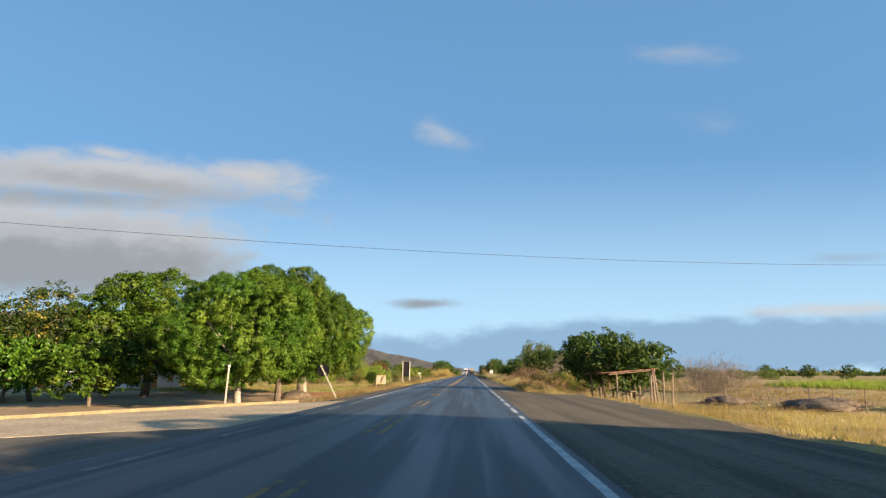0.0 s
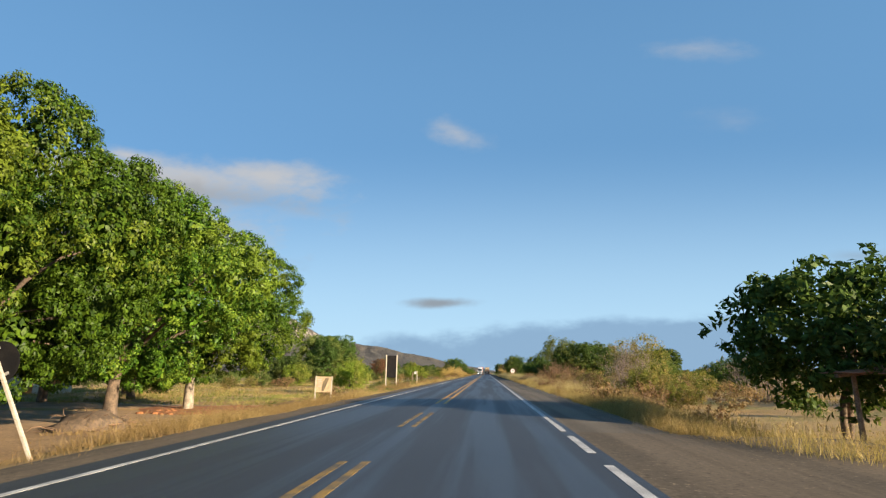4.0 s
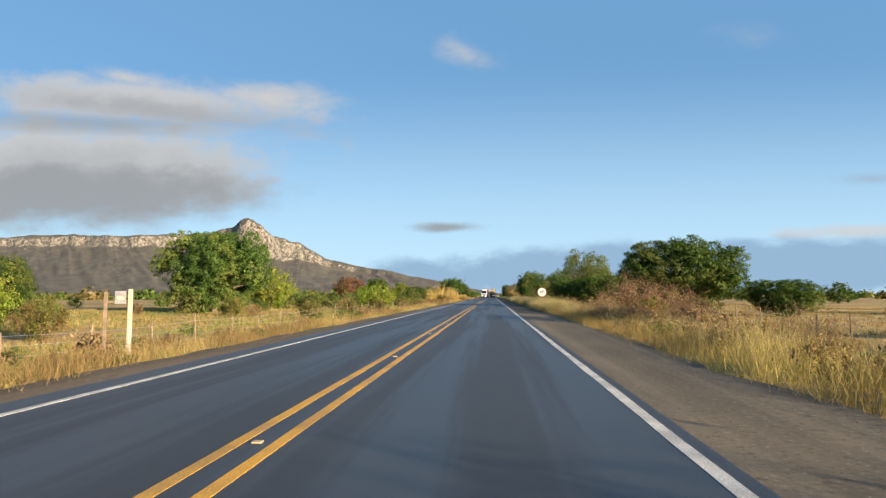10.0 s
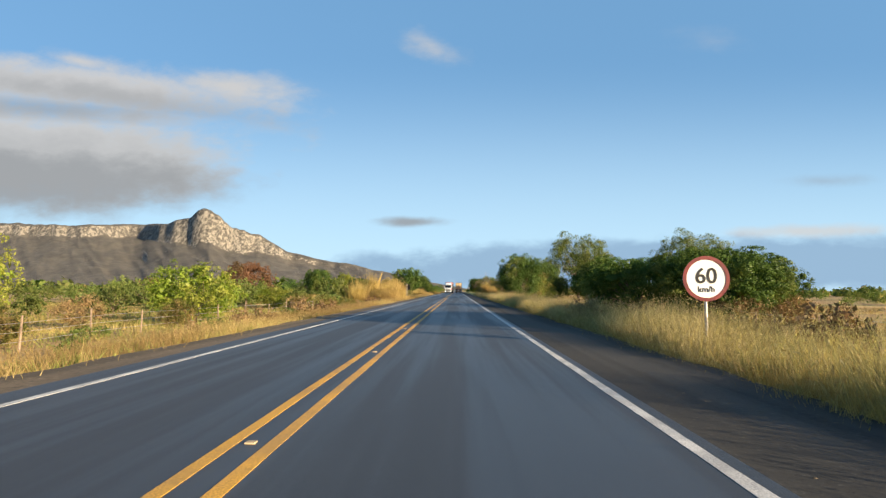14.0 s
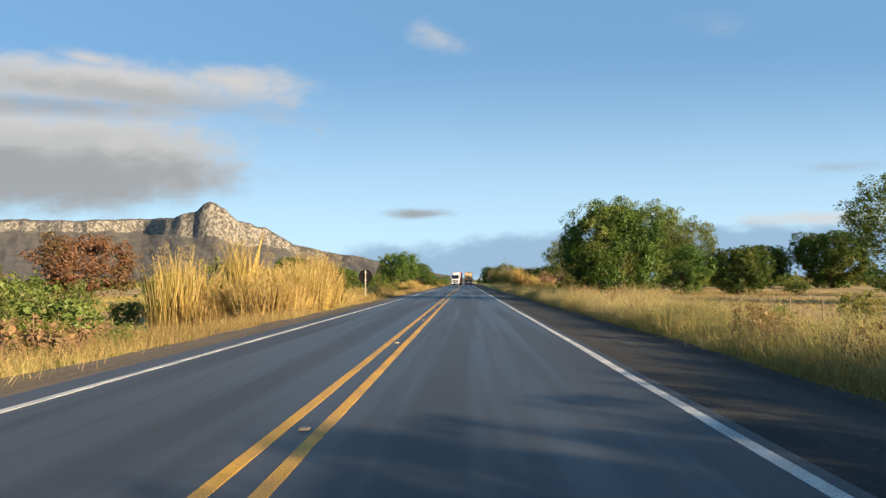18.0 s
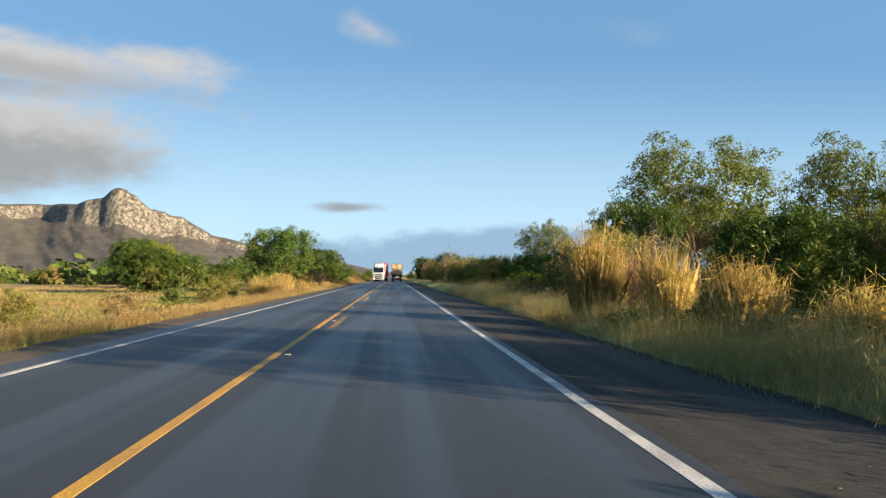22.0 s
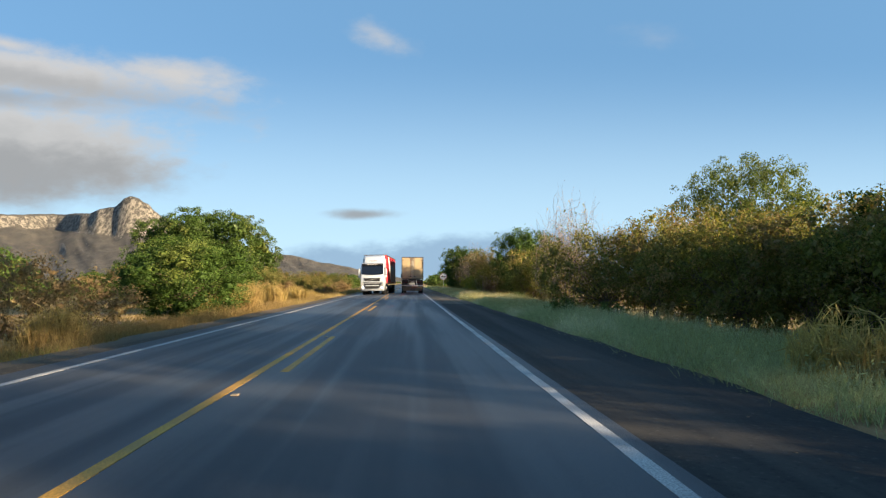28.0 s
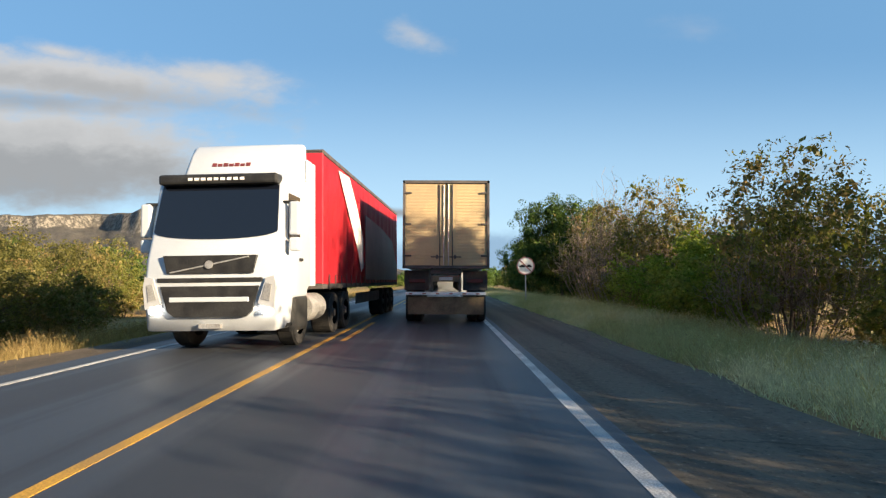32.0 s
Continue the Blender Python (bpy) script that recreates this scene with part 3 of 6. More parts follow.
    stud.matrix_world = pose(0, 57, 0.0)


def build_kerb():
    kerb = thing("kerb", "lime-washed concrete kerb along the bus bay", "kerb", kind="structure")
    me = None
    pts = [(-20.6, 6.0), (-12.5, 16.3), (-6.0, 27.7)]
    for (x0, y0), (x1, y1) in zip(pts, pts[1:]):
        n = int(math.hypot(x1 - x0, y1 - y0))
        ang = math.degrees(math.atan2(y1 - y0, x1 - x0))
        for i in range(n):
            f = (i + 0.5) / n
            if me is None:
                ob = part("kerb_stone", boxed((-0.512, -0.11, -0.3), (0.512, 0.11, 0.11), 0.02), M_KERB, kerb)
                me = ob.data
            else:
                ob = new("kerb_stone", me)
                ob.parent = kerb
            ob.matrix_world = pose(x0 + (x1 - x0) * f, y0 + (y1 - y0) * f, -0.05 + random.uniform(-0.008, 0.008), 0, 0, ang + random.uniform(-0.4, 0.4))


def patch(name, mat, cx, cy, rx, ry, label, seed=0, lift=0.04, n=48):
    """An uneven bare patch that follows the land."""
    bm = bmesh.new()
    rings = []
    for k in range(7):
        ring = []
        for i in range(n):
            a = 2 * math.pi * i / n
            r = (k + 0.5) / 6.5 * (1 + 0.22 * noise.noise((math.cos(a) * 1.5 + seed, math.sin(a) * 1.5, 2.0)))
            x, y = cx + rx * r * math.cos(a), cy + ry * r * math.sin(a)
            ring.append(bm.verts.new((x, y, lay(x, y) + lift - (0.1 if k == 6 else 0))))
        rings.append(ring)
    bm.faces.new(rings[0])
    for r, s in zip(rings, rings[1:]):
        for i in range(n):
            bm.faces.new((r[i], r[(i + 1) % n], s[(i + 1) % n], s[i]))
    bmesh.ops.recalc_face_normals(bm, faces=bm.faces)
    tagged(part(name, bm, mat, smooth=True), label, "bare earth", kind="structure")


def build_mountain():
    """A rocky peak at the end of a flat-topped ridge, four kilometres off."""
    cu = [-1.485, -1.085, -0.905, -0.773, -0.711, -0.653, -0.582, -0.536, -0.489, -0.472, -0.45, -0.438, -0.427, -0.415, -0.398, -0.389, -0.374, -0.357, -0.335, -0.316, -0.284, -0.235, -0.185, -0.115, -0.045, 0.035]
    cv = [0.088, 0.103, 0.11, 0.114, 0.111, 0.107, 0.109, 0.109, 0.112, 0.118, 0.123, 0.133, 0.138, 0.141, 0.127, 0.116, 0.11, 0.1, 0.096, 0.083, 0.066, 0.053, 0.045, 0.03, 0.014, 0.0]
    us, ss = np.linspace(-1.25, 0.035, 460), np.concatenate([np.linspace(0, 0.80, 26), np.linspace(0.815, 0.97, 34), np.linspace(0.98, 1.5, 8)])
    v = []
    for s in ss:
        for u in us:
            knob = math.exp(-(((u + 0.405) / (0.095 if u < -0.405 else 0.11)) ** 2))
            crest = float(np.interp(u, cu, cv))
            wob = 0.045 * noise.noise((u * 9, 1.0, 0.0)) + 0.030 * noise.noise((u * 31, 2.0 + 3 * s, 0.0)) + 0.012 * noise.noise((u * 90, 5.0 + 6 * s, 0.0))
            foot = 0.80 - 0.26 * knob
            q = s + wob
            if q < 0.88:
                rise = foot * (max(0.0, q) / 0.88) ** (1.5 - 0.3 * knob)
            else:
                rise = foot + (0.97 - foot) * smooth01((q - 0.88) / (0.055 + 0.065 * knob)) + 0.03 * min(1.0, (q - 0.88) / 0.12)
            if s > 1.0:
                rise = 1.0 - (s - 1.0) * 1.6
            bay = math.exp(-(((u + 0.545) / 0.04) ** 2))
            depth = 2550 + 1450 * s + (280 * bay - 260 * knob) * s
            rough = 15 * noise.fractal((u * 14, s * 9, 5.0), 0.9, 2.1, 5) * (0.3 + rise) * (1 - 0.6 * knob)
            gully = 22 * abs(noise.noise((u * 38 + 4 * s, s * 1.5, 9.0))) * smooth01(s * 2) * (1 - smooth01((s - 0.8) / 0.15))
            v.append((u * depth, depth + 90 * noise.noise((u * 7, s * 3, 2.0)) * s, max(-6.0, crest * depth * rise + (rough - gully) * min(1.0, crest / 0.05)) - 3))
    nu, ns = len(us), len(ss)
    i = (np.arange(ns - 1)[:, None] * nu + np.arange(nu - 1)[None]).ravel()
    f = np.stack([i, i + 1, i + nu + 1, i + nu], 1)
    tagged(link("mountain", fast_mesh("mountain", np.array(v), f), M_ROCK, smooth=True), "rocky peak with pale cliffs on a long ridge", "mountain", kind="structure")


build_ground()
build_road()
build_kerb()
patch("ground_yard", M_YARD, -22, 45, 13.5, 24, "trodden earth with leaf litter under the trees", 1)
patch("ground_lane", M_YARD, -26, 70, 16, 3.2, "pale earth lane behind the trees", 5, 0.08)
patch("ground_red", M_RED, -14.2, 66.5, 6.0, 4.5, "freshly turned red earth beside the road", 3, 0.10)
patch("ground_stop", M_YARD, 12.5, 42, 4.5, 7.0, "bare trodden earth round the bus stop", 7)
build_mountain()

# ---- plants ----
rng = np.random.default_rng(7)


def unit(n):
    d = rng.normal(size=(n, 3))
    return d / np.linalg.norm(d, axis=1, keepdims=True)


def leaf_mesh(name, p, normal, length, width, more=None):
    """Lozenge leaves at p, bent a little along their length; more adds quads."""
    n = len(p)
    normal = normal / np.linalg.norm(normal, axis=1, keepdims=True)
    t = np.cross(normal, unit(n))
    t /= np.linalg.norm(t, axis=1, keepdims=True) + 1e-9
    b = np.cross(normal, t)
    s = rng.uniform(0.65, 1.3, (n, 1))
    l, w = t * length * s / 2, b * width * s / 2
    v = np.stack([p - l, p + w - l * 0.1, p + l - normal * length * 0.12, p - w - l * 0.1], 1).reshape(-1, 3)
    f = np.arange(4 * n).reshape(n, 4)
    if more is not None:
        v, f = np.concatenate([v, more[0]]), np.concatenate([f, more[1] + 4 * n])
    return fast_mesh(name, v, f)


def crown_points(clumps, n, shell=0.62, flat=0.3, core=0.12, loose=0.7, tuft=0.36, ragged=0.12):
    """Leaf places on small tufts that cover the open outsides of the clumps, and the ways they face."""
    c, r = np.array([k[:3] for k in clumps]), np.array([k[3] for k in clumps])
    mid = c.mean(0)
    m = int(len(c) * 3.0 / tuft**2)
    which = rng.choice(len(c), m, p=r**2 / (r**2).sum())
    d = unit(m)
    d[:, 2] += flat * 0.3
    d /= np.linalg.norm(d, axis=1, keepdims=True)
    reach = np.where(rng.random(m) < 0.22, rng.uniform(1.0, 1.02 + ragged * 2.2, m), rng.uniform(min(0.92, shell), 1.0, m))
    heads = c[which] + d * (r[which] * reach)[:, None] * (1, 1, 0.88)
    keep = (d * (heads - mid)).sum(1) > -0.1 * r[which]
    for k in range(len(c)):
        near = np.linalg.norm((heads - c[k]) / (1, 1, 0.88), axis=1) < 0.80 * r[k]
        keep &= ~(near & (which != k))
    heads, d, size = heads[keep], d[keep], (r[which] * tuft * rng.uniform(0.65, 1.35, m))[keep]
    inner = int(n * core)
    w = rng.choice(len(heads), n - inner, p=size**2 / (size**2).sum())
    e = unit(n - inner) + d[w] * 0.45 + (0, 0, flat * 0.35)
    e /= np.linalg.norm(e, axis=1, keepdims=True)
    p = heads[w] + e * (size[w] * rng.uniform(0.45, 1.08, n - inner))[:, None] * (1, 1, 0.8)
    w = rng.choice(len(c), inner, p=r**2 / (r**2).sum())
    f = unit(inner)
    q = c[w] + f * (r[w] * rng.uniform(0.4, 0.85, inner))[:, None]
    p, e = np.concatenate([p, q]), np.concatenate([e, f])
    return p, e * 0.8 + unit(n) * loose + (0, 0, flat * 0.6)


def deep_sprays(clumps, each, size):
    """Broad sprays inside each clump, behind its outer leaves."""
    c, r = np.array([k[:3] for k in clumps]), np.array([k[3] for k in clumps])
    which = np.repeat(np.arange(len(c)), int(each * 5))
    d = unit(len(which))
    p = c[which] + d * r[which][:, None] * rng.uniform(0.15, 0.62, (len(which), 1))
    nrm = d + unit(len(which)) * 0.5
    nrm /= np.linalg.norm(nrm, axis=1, keepdims=True)
    t = np.cross(nrm, unit(len(which)))
    t /= np.linalg.norm(t, axis=1, keepdims=True) + 1e-9
    b = np.cross(nrm, t)
    rr = np.minimum(r[which], 1.4)
    half = np.minimum(rr * size * 0.42, 0.15)[:, None]
    l, w = t * half, b * half * 0.6
    v = np.stack([p - l, p + w - l * 0.2, p + l, p - w + l * 0.15], 1).reshape(-1, 3)
    return v, np.arange(len(v)).reshape(-1, 4)


def tube(verts, faces, a, b, ra, rb, bend, seg=4, sides=6):
    """A bent tapering limb from a to b."""
    a, b = np.array(a, float), np.array(b, float)
    d = b - a
    side = np.cross(d, (0.3, 0.2, 1.0)) + 1e-6
    side /= np.linalg.norm(side)
    up = np.cross(side, d / (np.linalg.norm(d) + 1e-9))
    base = len(verts)
    for k in range(seg + 1):
        f = k / seg
        mid = a + d * f + np.array(bend) * math.sin(math.pi * f)
        r = ra + (rb - ra) * f
        for j in range(sides):
            w = 2 * math.pi * j / sides
            verts.append(mid + r * (math.cos(w) * side + math.sin(w) * up))
    for k in range(seg):
        for j in range(sides):
            q = base + k * sides
            faces.append((q + j, q + (j + 1) % sides, q + sides + (j + 1) % sides, q + sides + j))


def limbs(name, clumps, fork, girth, lean=0.0, stems=1):
    """Trunk to the fork, and a limb into each clump."""
    vs, fs = [], []
    tips = []
    for _ in range(stems):
        a = rng.uniform(0, 6.28)
        off = 0.35 * girth * 3 * (stems > 1)
        foot = (off * math.cos(a), off * math.sin(a), -0.25)
        tip = (lean + off * 3 * math.cos(a), off * 3 * math.sin(a), fork * rng.uniform(0.9, 1.1))
        tube(vs, fs, foot, tip, girth * 1.25 / stems**0.5, girth * 0.75 / stems**0.5, rng.normal(0, fork * 0.04, 3), 5, 8)
        tips.append(tip)
    for c in clumps:
        tip = tips[rng.integers(len(tips))]
        e = np.array(c[:3]) * (0.9, 0.9, 1.0) + (0, 0, -0.2 * c[3])
        tube(vs, fs, tip, e, girth * 0.42 / stems**0.5, girth * 0.08, rng.normal(0, 0.25, 3) + (0, 0, 0.25), 4, 5)
    return fast_mesh(name, np.array(vs), np.array(fs))


def clump_set(k, rx, ry, z0, z1, size, hollow=0.55, tilt=0.0, lobes=1.0):
    """Clumps over an egg-shaped crown between heights z0 and z1."""
    out = []
    mid, half = (z0 + z1) / 2, (z1 - z0) / 2
    for i in range(k):
        z = 1 - 2 * (i + 0.5) / k
        a = i * 2.39996 + rng.uniform(-0.35, 0.35)
        r = math.sqrt(1 - z * z)
        f = rng.uniform(hollow, 0.86)
        out.append((rx * r * math.cos(a) * f, ry * r * math.sin(a) * f, mid + half * z * f + tilt * r * math.cos(a), size * rng.uniform(0.75, 1.25 * lobes)))
    out.append((0, 0, mid, min(rx, half) * 0.62))
    return out


PLANTS = {}


def plant_kind(name, label, category, clumps, leaves, leaf, leaf_mat, fork, girth, bark=None, shell=0.62, flat=0.3, core=0.12, stems=1, lean=0.0, dense=(14, 0.85), loose=0.7, tuft=0.36, ragged=0.12):
    base = thing(name, label, category, category + "s")
    link("trunk", limbs("trunk", clumps, fork, girth, lean, stems), bark or M_BARK, base, smooth=True)
    p, nrm = crown_points(clumps, leaves, shell, flat, core, loose, tuft, ragged)
    link("crown", leaf_mesh("crown", p, nrm, *leaf, deep_sprays(clumps, *dense)), leaf_mat, base)
    return base


def twig_kind(name, label, category, width, height, stems, mat, leaves=0, leaf_mat=None, arch=0.3):
    """A bush of bare twigs that fork and arch."""
    base = thing(name, label, category, category + "s")
    vs, fs, tips = [], [], []
    for s in range(stems):
        a, d = rng.uniform(0, 6.28), rng.uniform(0, 1) ** 0.6
        foot = np.array((0.25 * width * d * math.cos(a), 0.25 * width * d * math.sin(a), -0.1))
        h = height * rng.uniform(0.55, 1.0) * (1 - 0.35 * d * d)
        top = foot + (width * 0.42 * d * math.cos(a) * rng.uniform(0.4, 1.2), width * 0.42 * d * math.sin(a) * rng.uniform(0.4, 1.2), h)
        g = 0.010 + 0.012 * rng.random()
        bend = np.array((math.cos(a), math.sin(a), arch)) * rng.uniform(0, 0.16) * height
        tube(vs, fs, foot, top, g, g * 0.4, bend, 4, 3)
        for k in range(4):
            f = rng.uniform(0.35, 1.0)
            q = foot + (top - foot) * f + bend * math.sin(math.pi * f)
            e = q + unit(1)[0] * (0.8, 0.8, 0.6) * height * rng.uniform(0.12, 0.3) + (0, 0, rng.uniform(-0.05, 0.18) * height)
            e[2] = max(e[2], 0.05)
            tube(vs, fs, q, e, g * 0.6, g * 0.3, rng.normal(0, 0.06 * height, 3), 3, 3)
            tips.append(e)
            for j in range(2):
                e2 = e + unit(1)[0] * height * rng.uniform(0.05, 0.14)
                tube(vs, fs, (q + e) / 2, e2, g * 0.4, g * 0.25, rng.normal(0, 0.03 * height, 3), 2, 3)
                tips.append(e2)
    link("branchwork", fast_mesh("branchwork", np.array(vs), np.array(fs)), mat, base)
    if leaves:
        tips = np.array(tips)
        p = tips[rng.integers(len(tips), size=leaves)] + rng.normal(0, 0.05 * height, (leaves, 3))
        p[:, 2] = np.abs(p[:, 2])
        link("foliage", leaf_mesh("foliage", p, unit(leaves) + (0, 0, 0.3), 0.14, 0.07), leaf_mat, base)
    return base


def blades(n, xy, height, width, lean, droop=0.3):
    """Grass blades as bent slivers on the land; returns vertices and faces."""
    z = np.array([lay(x, y) for x, y in xy]) - 0.03
    foot = np.c_[xy, z]
    a = rng.uniform(0, 2 * np.pi, n)
    d = np.c_[np.cos(a), np.sin(a), np.zeros(n)]
    f = rng.uniform(0, 2 * np.pi, n)
    w = np.c_[np.cos(f), np.sin(f), np.zeros(n)] * width * rng.uniform(0.6, 1.4, (n, 1)) / 2
    h = (height * rng.uniform(0.5, 1.2, n))[:, None]
    out = d * h * lean * rng.uniform(0.2, 1.2, (n, 1))
    top = foot + (0, 0, 1) * h * (1 - droop * 0.25) + out
    v = np.stack([foot - w, foot + w, top], 1).reshape(-1, 3)
    return v, np.arange(3 * n).reshape(n, 3)


def grass_stuff(name, label, mat, n, where, height, width, lean, tuft=6, tuft_r=0.12, plume=0):
    """Grass in tufts; where(k) gives k tuft places."""
    k = n // tuft
    c = where(k)
    k = len(c)
    xy = np.repeat(c, tuft, 0) + rng.normal(0, tuft_r, (k * tuft, 2))
    swell = np.array([0.86 + 0.5 * noise.noise((x * 0.45, y * 0.22, 11.0)) for x, y in c])
    hh = np.repeat(rng.uniform(0.6, 1.25, k) * swell, tuft) * height
    v, f = blades(len(xy), xy, hh, width, lean)
    tagged(link(name, fast_mesh(name, v, f), mat), label, "grass", kind="stuff")
    if plume:
        tip = v.reshape(-1, 3, 3)[::plume, 2]
        p = tip + rng.normal(0, 0.03, tip.shape) - (0, 0, 0.04)
        tagged(link("plume_" + name, leaf_mesh(name, p, unit(len(p)) * (1, 1, 0.4), 0.075, 0.016), mat), "fluffy seed heads of " + label, "grass", kind="stuff")

# ---- plant kinds ----


def build_kinds():
    k = PLANTS
    k["mango_a"] = plant_kind("mango_tree", "tall dense green mango tree with billowing crown", "tree", clump_set(25, 6.3, 6.3, 2.1, 10.7, 1.75, 0.80, lobes=1.25), 130000, (0.15, 0.072), M_MANGO, 2.8, 0.30, M_LIME, shell=0.93, core=0.02, loose=0.30, tuft=0.17, ragged=0.02, dense=(110, 0.95))
    k["mango_b"] = plant_kind("mango_tree", "broad dense green mango tree with drooping skirts", "tree", clump_set(24, 6.3, 6.3, 1.9, 9.7, 1.7, 0.80, lobes=1.25), 125000, (0.15, 0.072), M_MANGO, 2.4, 0.30, shell=0.93, core=0.02, loose=0.30, tuft=0.17, ragged=0.02, dense=(110, 0.95))
    k["mango_c"] = plant_kind("mango_tree", "green mango tree standing behind the front row", "tree", clump_set(26, 6.2, 6.3, 2.2, 9.8, 1.6, 0.76, lobes=1.2), 46000, (0.23, 0.11), M_MANGO, 2.6, 0.32, shell=0.92, core=0.02, loose=0.32, tuft=0.2, ragged=0.03, dense=(60, 0.95))
    k["round_a"] = plant_kind("round_tree", "dense round dark green tree in the field", "tree", clump_set(36, 5.0, 5.0, 0.5, 7.6, 1.35, 0.68), 70000, (0.13, 0.065), M_BROAD, 1.4, 0.24, shell=0.9, core=0.02, loose=0.4, tuft=0.24, ragged=0.05, dense=(70, 0.95))
    k["round_b"] = plant_kind("leafy_tree", "leafy green tree with ragged outline beside the road", "tree", clump_set(44, 4.6, 4.6, 0.4, 8.0, 1.0, 0.6), 44000, (0.14, 0.07), M_BROAD, 1.6, 0.2, shell=0.6, stems=2, core=0.04, dense=(26, 0.95), tuft=0.42, ragged=0.3)
    k["round_c"] = plant_kind("hedge_tree", "low dark green tree of the roadside thicket", "tree", clump_set(26, 2.9, 2.9, 0.1, 5.2, 0.85, 0.55), 13000, (0.14, 0.07), M_BROAD, 0.9, 0.1, shell=0.5, stems=3, core=0.05, tuft=0.42, ragged=0.3)
    k["airy_a"] = plant_kind("thorn_tree", "spreading feathery thorn tree with light green leaves", "tree", clump_set(40, 5.6, 5.4, 3.0, 8.6, 1.3, 0.6), 24000, (0.20, 0.075), M_AIRY, 2.6, 0.2, shell=0.2, flat=0.7, core=0.1, stems=2, dense=(6, 0.7))
    k["airy_b"] = plant_kind("thorn_tree", "low spreading thorn tree with bright feathery leaves", "tree", clump_set(26, 3.2, 3.2, 0.2, 4.1, 0.85, 0.55), 10000, (0.17, 0.075), M_LIMEGREEN, 0.9, 0.11, shell=0.35, flat=0.6, core=0.06, stems=2, dense=(8, 0.8))
    k["stop_tree"] = plant_kind("shade_tree", "green shade tree with drooping compound leaves", "tree", clump_set(24, 3.3, 3.3, 1.5, 5.2, 0.95, 0.6), 8000, (0.28, 0.11), M_BROAD, 2.0, 0.13, shell=0.45, stems=2, core=0.05)
    k["low_tree"] = plant_kind("garden_tree", "low broad garden tree with large leaves", "tree", clump_set(22, 3.8, 3.8, 1.1, 4.4, 0.95, 0.6), 6000, (0.34, 0.18), M_MANGO, 1.4, 0.13, core=0.05)
    k["flower"] = plant_kind("flowering_tree", "tall dark tree with a few sprays of yellow flowers", "tree", clump_set(30, 4.6, 4.6, 1.2, 10.6, 1.25, 0.6), 12000, (0.30, 0.14), M_YELLOW, 3.0, 0.2, shell=0.3, core=0.05)
    k["scrub_a"] = plant_kind("scrub_bush", "khaki green scrub bush with thin stems", "bush", clump_set(18, 2.2, 2.2, 0.0, 3.4, 0.72, 0.5), 5200, (0.15, 0.075), M_KHAKI, 0.5, 0.06, shell=0.3, stems=3, core=0.06, dense=(6, 0.8))
    k["scrub_b"] = plant_kind("scrub_bush", "small green scrub bush on the plain", "bush", clump_set(10, 1.5, 1.5, 0.0, 1.9, 0.55, 0.5), 1100, (0.17, 0.08), M_AIRY, 0.3, 0.04, shell=0.3, stems=2, core=0.06, dense=(5, 0.6))
    k["scrub_c"] = plant_kind("scrub_tree", "tall half-bare scrub tree with small leaves", "tree", clump_set(28, 2.6, 2.6, 0.4, 6.0, 0.8, 0.55), 6500, (0.14, 0.06), M_KHAKI, 1.2, 0.08, shell=0.2, flat=0.5, stems=3, core=0.1, dense=(3, 0.6))
    k["rust"] = plant_kind("rust_tree", "tree with rust-red dry foliage", "tree", clump_set(24, 5.0, 4.0, 1.0, 6.2, 1.1, 0.6), 6000, (0.28, 0.13), M_RUST, 1.4, 0.15, shell=0.35, core=0.05)
    k["withered"] = plant_kind("withered_bush", "withered brown bush with dead leaves", "bush", clump_set(18, 2.2, 2.2, 0.0, 3.2, 0.72, 0.5), 4200, (0.13, 0.055), M_BROWN, 0.4, 0.04, M_TWIG, shell=0.25, stems=3, core=0.1, dense=(4, 0.7))
    k["dome"] = plant_kind("dome_tree", "broad khaki dome of fine half-dry scrub leaves", "tree", clump_set(40, 4.9, 4.9, 0.0, 5.4, 0.95, 0.6), 20000, (0.15, 0.065), M_GOLDLEAF, 1.0, 0.13, shell=0.2, stems=3, core=0.1, dense=(4, 0.6))
    k["far_tree"] = plant_kind("field_tree", "dark green tree out in the field", "tree", clump_set(16, 4.4, 4.4, 0.3, 6.6, 1.5, 0.55), 1900, (0.5, 0.28), M_BROAD, 1.0, 0.18, core=0.05, dense=(8, 0.6))
    k["far_bush"] = plant_kind("field_bush", "light green bush out in the field", "bush", clump_set(9, 2.6, 2.6, 0.0, 3.2, 1.0, 0.5), 900, (0.34, 0.18), M_AIRY, 0.4, 0.06, core=0.05, dense=(6, 0.55))
    k["bare_a"] = twig_kind("bare_bush", "tangled bare brown thorn bush", "bush", 5.0, 3.2, 95, M_TWIG, leaves=1500, leaf_mat=M_BROWN)
    k["bare_b"] = twig_kind("bare_bush", "tall bare grey-brown bush of thin twigs", "bush", 3.6, 4.6, 80, M_TWIG_GREY, leaves=160, leaf_mat=M_KHAKI, arch=0.1)
    k["weed"] = twig_kind("dry_weed", "knee-high dry weed with brown stalks", "weed", 1.5, 1.0, 14, M_TWIG, leaves=420, leaf_mat=M_BROWN)
    k["leafweed"] = plant_kind("green_weed", "low leafy green weed by the roadside", "weed", clump_set(8, 0.7, 0.7, 0.0, 0.8, 0.3, 0.5), 600, (0.09, 0.045), M_AIRY, 0.2, 0.02, stems=3, shell=0.3, dense=(3, 0.7))


build_kinds()
PLACED = {k: [] for k in PLANTS}


